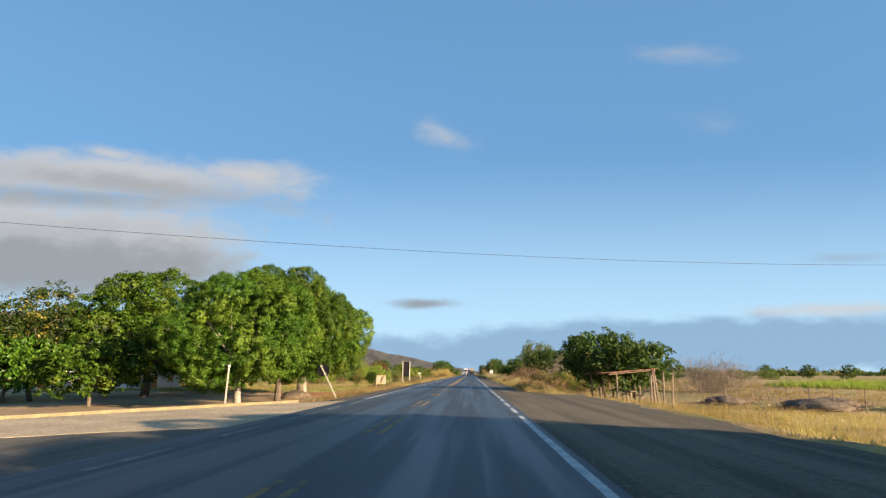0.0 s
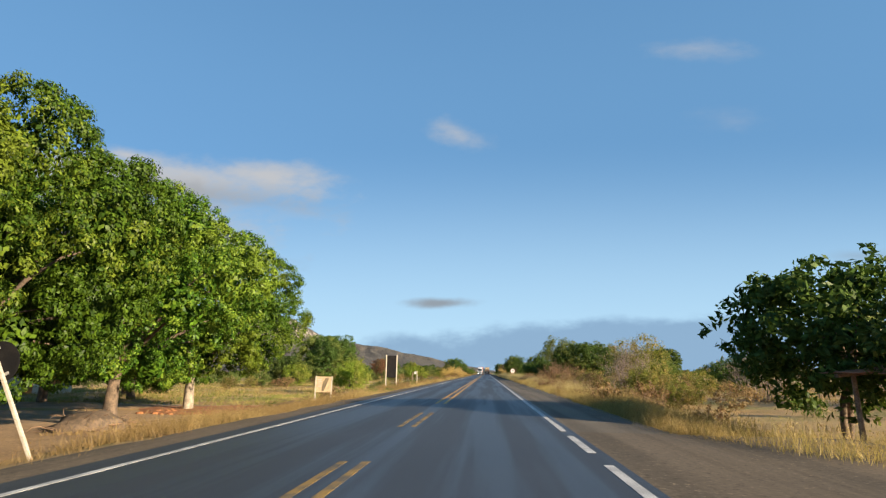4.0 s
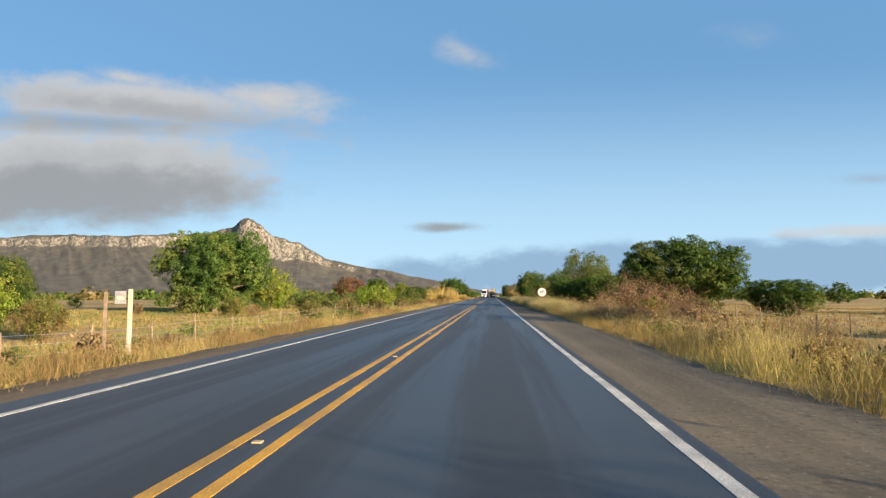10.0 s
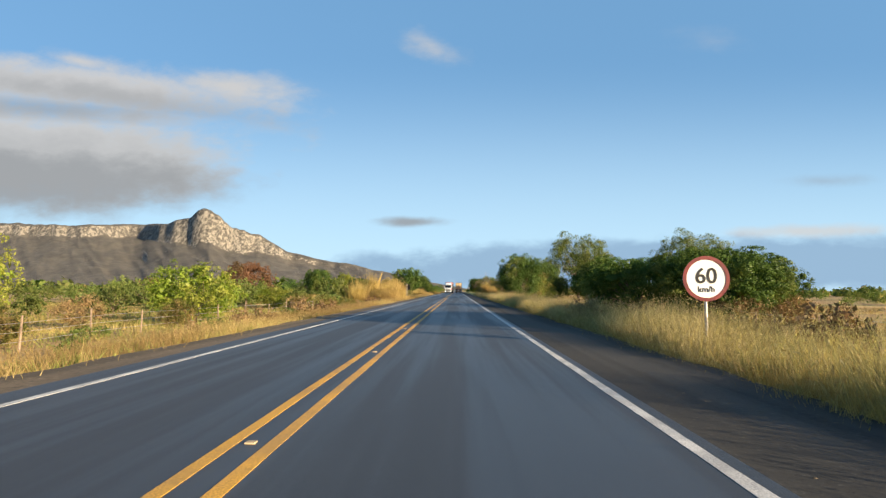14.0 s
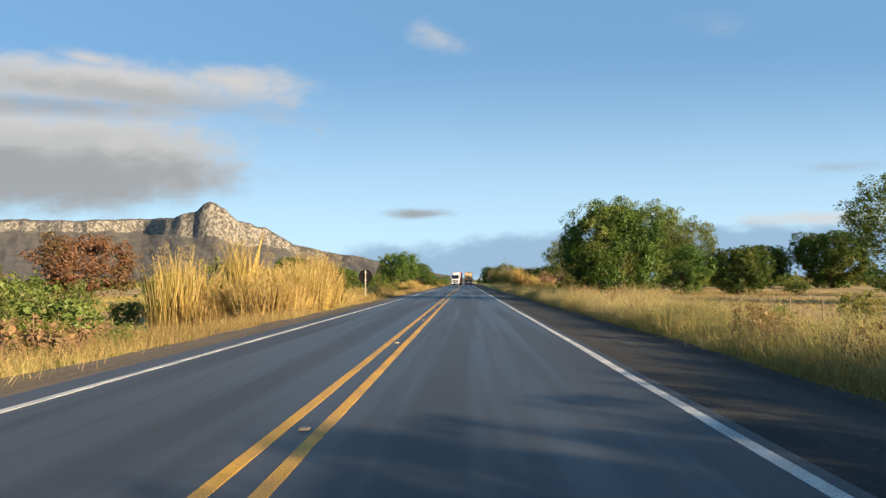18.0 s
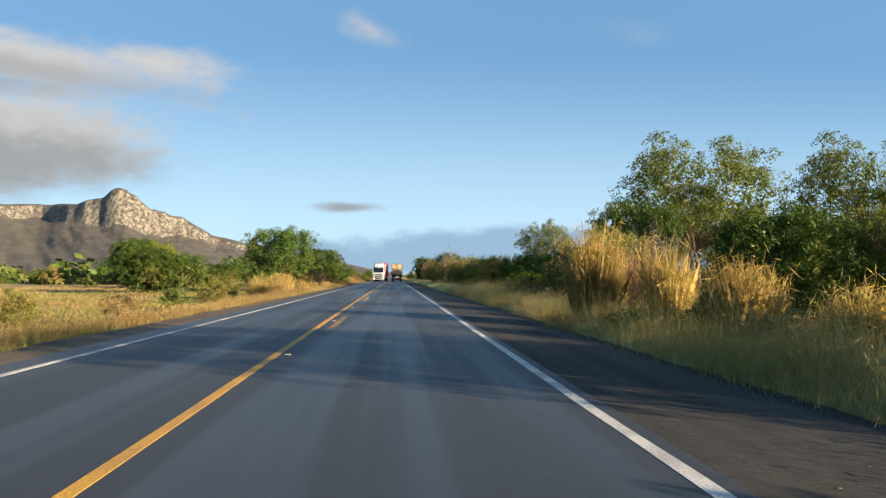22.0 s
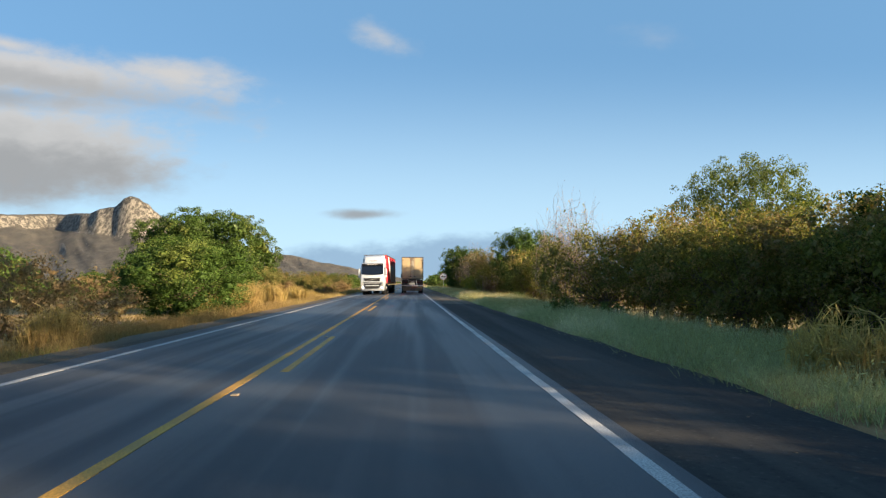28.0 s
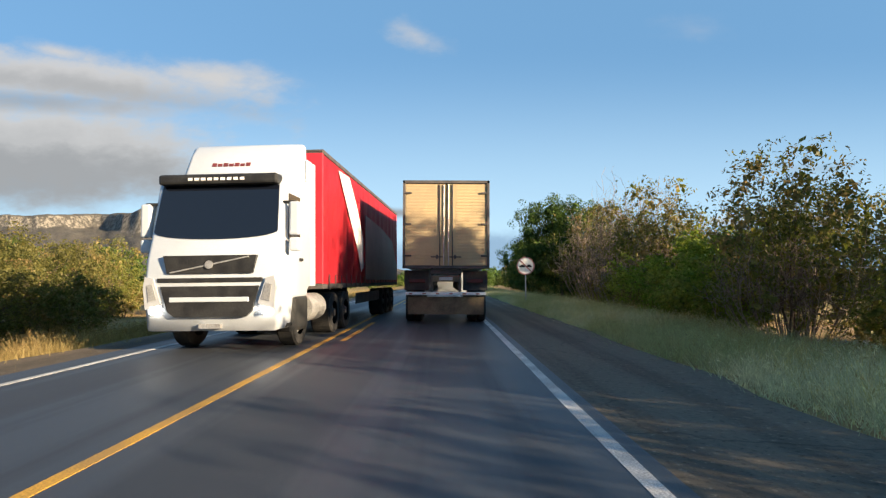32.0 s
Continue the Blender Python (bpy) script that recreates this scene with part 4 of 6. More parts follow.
def plant(kind, x, y, s=1.0, tall=1.0, turn=None, sink=0.0):
    t = random.uniform(0, 360) if turn is None else turn
    m = Matrix.LocRotScale((x, y, lay(x, y) - sink), Euler((random.uniform(-0.03, 0.03), random.uniform(-0.03, 0.03), radians(t))), (s, s, s * tall))
    PLACED[kind].append(m)


def row_of_trees():
    """The trees that stand out one by one along the way."""
    # village end, left
    plant("mango_a", -13.6, 39.6, 0.74, 1.03, 20)
    plant("mango_b", -12.8, 45.2, 0.74, 1.30, 200)
    plant("mango_b", -13.4, 53.5, 0.86, 1.14, 75)
    plant("mango_a", -16.7, 66.2, 0.92, 1.0, 40)
    plant("mango_c", -29, 80, 1.0, 0.98, 250)
    plant("mango_c", -36, 90, 1.1, 1.0, 10)
    plant("mango_c", -30, 57, 1.15, 1.0, 80)
    plant("mango_c", -31, 72, 1.0, 0.95, 160)
    plant("flower", -36, 50, 1.0, 0.98, 0)
    plant("mango_c", -45, 56, 0.9, 0.8, 30)
    plant("low_tree", -24.5, 40.5, 1.0, 0.95, 40)
    plant("low_tree", -36, 47, 1.0, 1.2, 140)
    # bus stop, right
    plant("stop_tree", 12.6, 49.0, 1.05, 1.0, 0)
    plant("stop_tree", 14.2, 44.5, 0.85, 1.0, 120)
    plant("bare_b", 29.5, 71, 1.8, 0.55)
    plant("bare_b", 32.5, 73, 1.6, 0.55)
    # trees out of sight whose shade lies over the start of the way
    plant("mango_c", 17.5, 3.0, 0.86, 0.82, 60)
    plant("mango_c", 27.5, -3.5, 0.95, 0.90, 200)
    plant("mango_c", 19.0, -9.0, 0.95, 0.86, 320)
    plant("mango_c", 38, -11.0, 0.95, 1.0, 10)
    plant("mango_c", 30, -12, 1.0, 1.02, 90)
    # left field
    plant("round_a", -31, 126, 0.66, 1.0)
    plant("airy_b", -28.5, 123, 0.75, 1.2)
    plant("round_a", -36.8, 170, 1.58, 0.95, 30)
    plant("airy_b", -32.5, 179, 1.2, 1.35)
    plant("airy_b", -16, 180, 0.98, 1.0)
    plant("scrub_b", -14, 212, 1.2, 0.9)
    plant("scrub_a", -12.5, 204, 0.62, 0.8)
    plant("scrub_a", -10.6, 206.5, 0.5, 0.75)
    plant("scrub_a", -15, 203, 0.7, 0.8)
    plant("airy_b", -20, 210, 0.8, 0.8)
    plant("scrub_a", -16.5, 207, 0.7, 0.7)
    plant("airy_b", -13, 95, 0.62, 1.5)
    plant("scrub_b", -10.5, 99, 0.8, 0.9)
    plant("airy_b", -13.7, 238, 0.92, 0.75)
    plant("round_a", -28, 316, 0.74, 1.0)
    plant("scrub_b", -23.5, 318, 1.8, 1.2)
    plant("rust", -37, 248, 1.15, 1.0)
    plant("rust", -62, 262, 0.9, 0.8)
    plant("round_a", -55, 377, 1.2, 1.15)
    plant("airy_b", -38, 345, 1.5, 1.3)
    plant("round_b", -25.5, 319, 0.85, 0.75)
    plant("round_c", -21, 322, 0.85, 0.9)
    plant("round_b", -14.3, 327, 1.22, 0.96, 10)
    plant("round_b", -8.6, 345, 0.72, 0.74, 90)
    plant("round_a", -13.1, 361, 1.05, 0.98, 200)
    plant("withered", -11.2, 336.5, 1.0, 1.05)
    plant("withered", -10.5, 340, 0.9, 0.9)
    # right side
    plant("bare_b", 15.5, 87.7, 1.08, 1.1)
    plant("scrub_c", 19, 92, 0.7, 0.7)
    plant("bare_b", 24, 79, 1.2, 1.0)
    plant("round_b", 27, 92, 0.7, 0.65)
    plant("airy_a", 27, 121, 0.72, 0.66)
    plant("scrub_c", 21.5, 116, 1.1, 1.12)
    plant("scrub_c", 24, 112, 1.15, 1.15)
    plant("scrub_c", 17.5, 103, 0.6, 0.65)
    plant("round_a", 23.0, 157.5, 1.38, 0.80)
    plant("round_a", 33, 156, 0.72, 0.72)
    plant("bare_a", 16.2, 151.5, 1.25, 1.1)
    plant("bare_a", 18.6, 153.5, 1.2, 1.15)
    plant("withered", 14.6, 149.5, 0.9, 0.85)
    for x, y, k in ((8.0, 124, 0.34), (8.8, 126.5, 0.4), (9.6, 129.5, 0.45), (7.9, 128, 0.3), (9.2, 122, 0.36)):
        plant("bare_a", x, y, k, 0.8)
    plant("round_a", 30, 207, 1.0, 0.9)
    plant("round_a", 53, 241, 1.0, 0.8)
    plant("airy_a", 44, 246, 1.3, 1.05, 70)
    plant("airy_a", 35, 281, 1.0, 1.3, 20)
    plant("round_a", 42, 279, 0.9, 1.05)
    plant("round_a", 92, 338, 1.9, 1.0)
    plant("round_a", 78, 345, 1.5, 1.0)
    plant("airy_a", 11.8, 246.5, 0.55, 1.25)
    plant("airy_b", -14, 318, 0.42, 1.0)
    plant("round_a", 15.6, 186.5, 0.85, 0.76)
    plant("round_a", 19.5, 181.0, 0.85, 0.82)
    plant("round_b", 24.5, 184, 0.6, 0.95)
    plant("round_b", 16, 192, 0.55, 1.0)
    plant("round_b", 11.5, 231, 0.88, 1.08, 45)
    plant("scrub_a", 10.6, 236, 0.9, 0.7)
    plant("scrub_a", 11.0, 242, 0.9, 0.75)
    plant("round_b", 30, 268, 0.9, 0.95)
    plant("scrub_c", 16, 246, 1.0, 1.05)
    plant("airy_b", 15.5, 252, 0.95, 0.95)
    plant("airy_b", 19.5, 259, 0.8, 1.0)
    plant("withered", 14.0, 259, 0.6, 0.7)
    plant("airy_a", 36.5, 307, 1.75, 1.12, 30)
    plant("airy_a", 42, 312, 1.2, 1.1, 80)
    plant("bare_a", 13.8, 272.5, 0.9, 1.25)
    plant("bare_b", 16.5, 275, 1.0, 1.2)
    for x, y, s, h in ((14.6, 276.5, 1.1, 1.2), (16.2, 280, 1.3, 1.25), (15.4, 286, 1.15, 1.2), (18, 284, 1.3, 1.3), (17.5, 291, 1.1, 1.1)):
        plant("scrub_a", x, y, s, h)
    plant("withered", 15.0, 281.5, 1.1, 1.1)
    for x, y, s, h in ((19, 268, 0.72, 0.98), (24, 272, 0.75, 0.95), (20, 331, 0.62, 1.0), (23, 334, 0.68, 1.0), (18, 337, 0.55, 1.0), (19, 299, 0.68, 0.95), (22.5, 303, 0.74, 0.95), (24, 295, 1.05, 1.15)):
        plant("round_b", x, y, s, h)
    plant("bare_a", 16.1, 310, 0.62, 1.15)
    plant("withered", 16.0, 310.6, 0.55, 1.05)
    plant("airy_a", 37, 374, 1.3, 1.25)
    plant("dome", 12.8, 348.4, 0.92, 1.05)
    plant("bare_b", 12.6, 354.5, 1.05, 1.7)
    plant("scrub_c", 13.6, 361.5, 0.8, 1.0)
    plant("scrub_c", 14.4, 366, 0.9, 1.0)
    for x, y in ((14.5, 263), (16, 268), (13.6, 266)):
        plant("scrub_a", x, y, 0.7, 0.9)
    plant("bare_b", 14.2, 352, 1.0, 1.3)
    plant("scrub_c", 16.2, 348.0, 1.0, 1.1)
    plant("round_b", 14.5, 377, 0.82, 1.2)
    plant("scrub_c", 13.0, 371.5, 0.95, 1.0)
    plant("scrub_c", 11.2, 383.4, 0.86, 1.1)
    plant("bare_b", 11.4, 383.8, 0.8, 1.15)
    plant("scrub_c", 12.4, 396, 1.08, 1.12)
    plant("bare_b", 12.0, 397.5, 1.15, 1.35)
    plant("bare_b", 11.5, 401, 1.1, 1.4)
    plant("scrub_c", 11.8, 402.5, 1.05, 1.1)
    plant("round_b", 10.4, 407, 0.80, 1.12)
    plant("scrub_c", 16.5, 403, 1.0, 1.1)
    for x, y, s in ((12.6, 424, 0.85), (14, 431, 0.95), (13, 439, 0.9)):
        plant("round_b", x, y, s, 1.0)


def scrub_rows():
    """Hedges and thickets, thick where the way closes in towards its end."""
    r = random.Random(4)

    def some(kinds, n, x0, x1, y0, y1, s0, s1):
        for _ in range(n):
            plant(r.choice(kinds), r.uniform(x0, x1), r.uniform(y0, y1), r.uniform(s0, s1), r.uniform(0.85, 1.2))

    some(["scrub_a", "withered", "scrub_b"], 16, 12, 20, 62, 110, 0.45, 0.8)
    some(["weed"], 40, 7.4, 11.5, 52, 235, 0.7, 1.5)
    some(["weed"], 26, -10.5, -6.2, 62, 235, 0.6, 1.3)
    some(["bare_a", "withered", "weed", "bare_a"], 120, 7.3, 10.2, 56, 142, 0.12, 0.26)
    some(["bare_a", "withered", "weed", "bare_a"], 52, 7.0, 8.8, 142, 234, 0.18, 0.32)
    some(["bare_a", "withered"], 7, 8.8, 10.6, 276, 286, 0.34, 0.46)
    some(["leafweed"], 34, -16, -6.2, 60, 250, 0.5, 1.1)
    some(["leafweed"], 20, 7.5, 11, 60, 380, 0.5, 1.2)
    some(["bare_a", "withered", "scrub_a"], 9, 12.5, 19, 100, 175, 0.4, 0.7)
    some(["withered", "scrub_a"], 10, 18, 28, 175, 225, 0.5, 0.75)
    for i in range(9):
        plant(r.choice(["airy_b", "scrub_a", "scrub_a", "withered"]), r.uniform(13.2, 15.4), 287 + 2.7 * i, r.uniform(0.62, 0.8), r.uniform(0.85, 1.0))
        if i % 2 == 0:
            plant(r.choice(["scrub_a", "round_c"]), r.uniform(15.5, 18.0), 288 + 2.7 * i, r.uniform(0.82, 0.92), r.uniform(0.85, 1.0))
    for x, y, k in ((15.5, 317, 0.36), (18.0, 320, 0.42), (20.5, 318, 0.4)):
        plant("withered", x, y, k, 0.9)
    plant("round_b", 18.3, 312.5, 0.62, 1.05)
    for i in range(12):
        plant(r.choice(["scrub_a", "scrub_c", "scrub_c", "dome"]), r.uniform(13.2, 15.4), 322 + 2.1 * i, r.uniform(0.8, 0.95), r.uniform(0.9, 1.1))
        plant(r.choice(["scrub_c", "scrub_c", "round_c"]), r.uniform(16.0, 19.0), 323 + 2.1 * i, r.uniform(0.85, 1.0), r.uniform(0.9, 1.1))
    some(["leafweed", "weed", "leafweed"], 70, -9.5, -5.4, 74, 142, 0.3, 0.75)
    some(["withered"], 22, -10, -5.8, 74, 142, 0.10, 0.2)
    some(["scrub_a", "withered", "scrub_a"], 16, -42, -14, 100, 175, 0.35, 0.65)
    some(["scrub_b", "far_bush"], 34, -60, -13, 190, 245, 0.6, 1.2)
    some(["scrub_b", "far_bush"], 30, -90, -20, 95, 190, 0.5, 1.1)
    some(["scrub_b", "far_bush", "far_bush"], 44, -120, -24, 240, 420, 0.6, 1.3)
    some(["far_tree", "far_bush", "far_bush"], 40, 36, 130, 140, 420, 0.5, 0.95)
    some(["scrub_a", "airy_b"], 5, 19, 26, 322, 345, 0.5, 0.65)
    # thicket to the right near the end
    for i in range(34):
        y = 367 + i * 2.5
        plant(r.choice(["scrub_c"] if i < 4 else ["airy_b", "scrub_a", "scrub_c", "scrub_c"]), r.uniform(12.8, 15.6) - 1.2 * smooth01((y - 376) / 8), y, r.uniform(0.74, 0.94), r.uniform(0.9, 1.1))
        if i < 4 or i > 16 or i % 3 == 0:
            plant(r.choice(["scrub_c"] if i < 4 else ["scrub_c", "scrub_a", "scrub_c", "bare_b"]), r.uniform(16, 21), y + 1.5, r.uniform(0.95, 1.15), r.uniform(0.85, 1.1))
    some(["far_bush"], 22, 34, 80, 350, 470, 0.6, 0.9)
    # thicket to the left near the end
    some(["scrub_a", "scrub_c", "dome"], 40, -30, -13, 372, 450, 0.65, 0.95)
    some(["scrub_a", "withered"], 12, -12.5, -9.8, 376, 450, 0.5, 0.75)
    some(["far_bush", "scrub_b", "far_tree"], 30, -90, -34, 380, 480, 0.7, 1.2)
    some(["withered", "scrub_b", "scrub_a"], 14, -16, -9.5, 262, 330, 0.4, 0.75)
    some(["far_tree", "far_bush"], 26, 12, 40, 455, 640, 0.8, 1.1)
    some(["far_tree", "far_bush"], 26, -40, -12, 455, 640, 0.7, 1.0)


def far_woods():
    """Trees and scrub out on the plain, as loose heaps of leaves."""
    n, each = 2600, 70
    side = rng.choice([-1, 1], n)
    y = 380 + 2800 * rng.random(n) ** 1.7
    x = side * (26 + 34 * (y < 500) + rng.random(n) ** 1.3 * (160 + 0.75 * y))
    size = rng.uniform(1.6, 5.2, n) * np.where(rng.random(n) < 0.2, 1.5, 1.0)
    c = np.stack([x, y, np.full(n, -1.0)], 1)
    d = unit(n * each)
    d[:, 2] = np.abs(d[:, 2])
    s = np.repeat(size, each)[:, None]
    p = np.repeat(c, each, 0) + d * s * (0.9, 0.9, 0.95) * rng.uniform(0.55, 1.05, (n * each, 1))
    nrm = d + unit(n * each) * 0.6
    nrm /= np.linalg.norm(nrm, axis=1, keepdims=True)
    t = np.cross(nrm, unit(n * each))
    t /= np.linalg.norm(t, axis=1, keepdims=True) + 1e-9
    b = np.cross(nrm, t)
    l, w = t * s * 0.21, b * s * 0.13
    v = np.stack([p - l, p + w, p + l, p - w], 1).reshape(-1, 3)
    kind = np.repeat(rng.integers(0, 3, n), each)
    for j, (nm, mt, lb) in enumerate((("far_woods", M_BROAD, "far dark green trees on the plain"), ("far_scrub", M_KHAKI, "far khaki scrub on the plain"), ("far_thorn_woods", M_AIRY, "far light green thorn trees on the plain"))):
        f = np.arange(4 * n * each).reshape(-1, 4)[kind == j]
        sel = v[f.ravel()]
        tagged(link(nm, fast_mesh(nm, sel, np.arange(len(sel)).reshape(-1, 4)), mt), lb, "woods", kind="stuff")


def along(x0, x1, y0, y1, thick=None):
    def where(k):
        x, y = rng.uniform(x0, x1, k), rng.uniform(y0, y1, k)
        if thick is not None:
            keep = np.array([thick(a, b) for a, b in zip(x, y)]) > rng.random(k)
            x, y = x[keep], y[keep]
        return np.c_[x, y]

    return where


def patchy(scale, cut, seed, floor=0.12):
    return lambda x, y: 1.0 if noise.noise((x * scale, y * scale, seed)) > cut else floor


def right_edge(x, y):
    return x > 6.35 + 3.6 * smooth01((46 - y) / 16) + 0.5 * noise.noise((y * 0.3, 1.0, 0.0))


def build_grass():
    gold = patchy(0.16, -0.2, 2.0, 0.55)
    grass_stuff("verge_grass_right", "golden dry grass along the right verge", M_STRAW, 520000, along(6.2, 10.2, 40, 294, lambda x, y: right_edge(x, y) * gold(x, y) * (1.0 if x < 8.8 else 0.35) * (0.4 if 64 < y < 140 else 1.0)), 0.64, 0.010, 0.6, 16, 0.22, 5)
    grass_stuff("tall_verge_grass", "thigh-high dense dry grass on the right verge", M_FLUFF, 430000, along(6.45, 9.4, 60, 296, lambda x, y: right_edge(x - 0.15 - 0.9 * smooth01((140 - y) / 10), y) * (1.0 if x < 8.2 else 0.5) * (0.22 + 0.78 * smooth01((y - 132) / 12)) * (0.45 + 0.55 * smooth01((252 - y) / 14)) * (1.0 if noise.noise((x * 0.5, y * 0.25, 4.0)) > -0.12 else 0.3)), 1.10, 0.011, 0.70, 18, 0.2, 4)
    grass_stuff("verge_grass_left", "golden dry grass along the left verge", M_STRAW, 560000, along(-10.0, -4.75, 44, 460, lambda x, y: gold(x, y) * (0.2 if x > -5.3 else 1.0 if x > -8 else 0.4)), 0.60, 0.010, 0.7, 16, 0.22, 5)
    grass_stuff("pale_grass_right", "pale grey-green grass under the thicket", M_PALE_GRASS, 420000, along(6.3, 11.6, 288, 470, lambda x, y: right_edge(x, y)), 0.56, 0.012, 0.8, 16, 0.16, 6)
    grass_stuff("gold_grass_right", "tufts of golden grass before the thicket", M_FLUFF, 170000, along(6.6, 10.8, 296, 470, lambda x, y: patchy(0.22, -0.05, 6.0, 0.3)(x, y) * (0.4 if y < 345 else 1.0 if y < 372 else 0.7)), 0.7, 0.013, 0.7, 14, 0.14, 5)
    grass_stuff("verge_weeds_right", "grey-green weeds at the foot of the verge", M_PALE_GRASS, 70000, along(6.3, 8.2, 236, 300, lambda x, y: right_edge(x, y)), 0.42, 0.014, 0.8, 14, 0.16)
    grass_stuff("green_grass_right", "fresh green grass patch on the verge", M_GREEN_GRASS, 26000, along(7.0, 11.0, 300, 318), 0.35, 0.015, 0.8, 12, 0.14)
    grass_stuff("green_grass_left", "low green grass among the straw", M_GREEN_GRASS, 170000, along(-20, -5.2, 76, 330, patchy(0.12, -0.12, 9.0)), 0.34, 0.02, 0.8, 12, 0.17)
    grass_stuff("field_grass_left", "straw-coloured grass of the left field", M_STRAW, 130000, along(-60, -11, 84, 400, patchy(0.07, -0.1, 4.0)), 0.45, 0.045, 0.8, 8, 0.28)
    grass_stuff("field_grass_right", "straw-coloured grass of the right field", M_STRAW, 130000, along(11, 60, 30, 400, patchy(0.07, -0.15, 5.0)), 0.45, 0.045, 0.8, 8, 0.28)
    grass_stuff("layby_grass", "dry grass beside the lay-by", M_STRAW, 60000, along(9.6, 24, -12, 40, lambda x, y: right_edge(x, y)), 0.42, 0.014, 0.8, 14, 0.15)
    grass_stuff("yard_grass", "sparse weeds and dry grass by the kerb", M_STRAW, 24000, along(-14, -4.8, 29, 64, patchy(0.3, 0.05, 3.0)), 0.35, 0.016, 0.8, 12, 0.13)
    grass_stuff("field_weeds_left", "yellow-green weeds of the left field", M_GREEN_GRASS, 130000, along(-60, -14, 70, 330, patchy(0.06, -0.15, 14.0)), 0.4, 0.05, 0.8, 8, 0.3)
    grass_stuff("crop", "bright yellow-green crop beyond the bus stop", M_LIMEGREEN, 40000, along(50, 104, 66, 121, lambda x, y: float(((x - 77) / 25) ** 2 + ((y - 93) / 24) ** 2 + 0.6 * noise.noise((x * 0.12, y * 0.12, 3.0)) < 1)), 1.3, 0.08, 0.4, 6, 0.3)


def tall_clump(x, y, rx, ry, h, n, label, mat=None):
    """A stand of tall cane grass: leaning blades, plumes on top."""
    base = thing("tall_grass", label, "tall grass", "tall grass stands", at=pose(x, y, lay(x, y)))
    a, d = rng.uniform(0, 2 * np.pi, n), np.sqrt(rng.random(n))
    fx, fy = rx * d * np.cos(a), ry * d * np.sin(a)
    hh = h * rng.uniform(0.6, 1.08, n) * (1 - 0.25 * d**2)
    lean = rng.normal(0, 0.12, (n, 2)) + 0.08 * np.c_[np.cos(a) * d, np.sin(a) * d]
    foot = np.c_[fx, fy, np.full(n, -0.15)]
    top = foot + np.c_[lean * hh[:, None], hh]
    mid = (foot + top) / 2 - np.c_[lean * hh[:, None] * 0.25, np.zeros(n)]
    f = rng.uniform(0, 2 * np.pi, n)
    w = np.c_[np.cos(f), np.sin(f), np.zeros(n)] * rng.uniform(0.010, 0.020, (n, 1))
    v = np.stack([foot - w, foot + w, mid + w, top, mid - w], 1).reshape(-1, 3)
    link("cane", fast_mesh("cane", v, np.arange(5 * n).reshape(n, 5)), mat or M_TALL, base)
    pick = rng.integers(n, size=n * 3)
    q = foot[pick] + (top - foot)[pick] * rng.uniform(0.2, 1.02, (n * 3, 1)) + rng.normal(0, 0.04, (n * 3, 3))
    link("leafage", leaf_mesh("leafage", q, unit(n * 3) * (1, 1, 0.2), 0.36, 0.018), mat or M_TALL, base)
    return base


def build_tall_grass():
    lab = "tall golden cane grass beside the road"
    for i in range(8):
        y = 216.4 + 1.15 * i
        tall_clump(-7.4 + random.uniform(-0.4, 0.4), y, 1.5, 1.6, min(3.5, 2.0 + 0.2 * i) + random.uniform(-0.55, 0.45), 2600, lab)
        tall_clump(-9.8 + random.uniform(-0.5, 0.5), y, 1.6, 1.6, min(3.6, 2.1 + 0.2 * i) + random.uniform(-0.35, 0.35), 1300, lab)
    tall_clump(-9.6, 219.0, 0.7, 0.7, 4.9, 600, lab)
    tall_clump(-11.2, 216.0, 1.2, 1.2, 4.3, 600, lab)
    tall_clump(-7.6, 238.5, 0.9, 2.0, 1.6, 600, lab)
    tall_clump(-7.3, 243, 0.8, 1.4, 1.5, 400, lab)
    for i in range(7):
        tall_clump(-7.4 + random.uniform(-1.2, 1.2), 227.5 + 1.7 * i, 1.3, 1.3, 1.05, 420, "waist-high golden grass beside the road")
    lab = "upright clump of golden cane grass on the verge"
    tall_clump(7.6, 259.5, 0.6, 0.6, 3.3, 900, lab)
    tall_clump(8.9, 257.8, 0.5, 0.6, 2.6, 600, lab)
    tall_clump(9.0, 254.6, 0.6, 0.6, 2.2, 600, lab)
    tall_clump(10.2, 252.8, 0.7, 0.7, 1.9, 500, lab)
    tall_clump(12.4, 268.5, 0.8, 0.9, 3.6, 800, "reddish dry cane grass before the thorn thicket", M_RED_CANE)
    lab = "arching tuft of pale golden grass"
    for x, y, h, n in ((-7.4, 290, 1.7, 420), (-7.5, 292.5, 2.1, 900), (-8.7, 294.5, 2.3, 900), (-9.3, 291.5, 2.1, 800), (-8.2, 296, 2.3, 700), (-7.2, 300, 1.5, 380), (-7.8, 312, 1.4, 380), (-7.4, 322, 1.3, 300), (-7.6, 345, 1.5, 420), (-7.2, 350, 1.9, 600), (-8.0, 354, 2.2, 700), (-7.4, 358, 2.0, 600), (-7.2, 366, 1.6, 520), (-8.3, 369, 1.9, 600), (-7.6, 374, 1.3, 420), (-6.9, 332, 1.3, 330), (8.4, 325, 1.2, 300), (8.6, 287, 1.3, 320), (8.0, 279, 1.2, 320)):
        tall_clump(x, y, 0.7, 0.8, h, n, lab)


row_of_trees()
scrub_rows()
far_woods()
build_grass()
build_tall_grass()
for kind, spots in PLACED.items():
    for m in spots[1:]:
        copy_thing(PLANTS[kind], m)
    PLANTS[kind].matrix_basis = spots[0]

# ---- roadside things ----


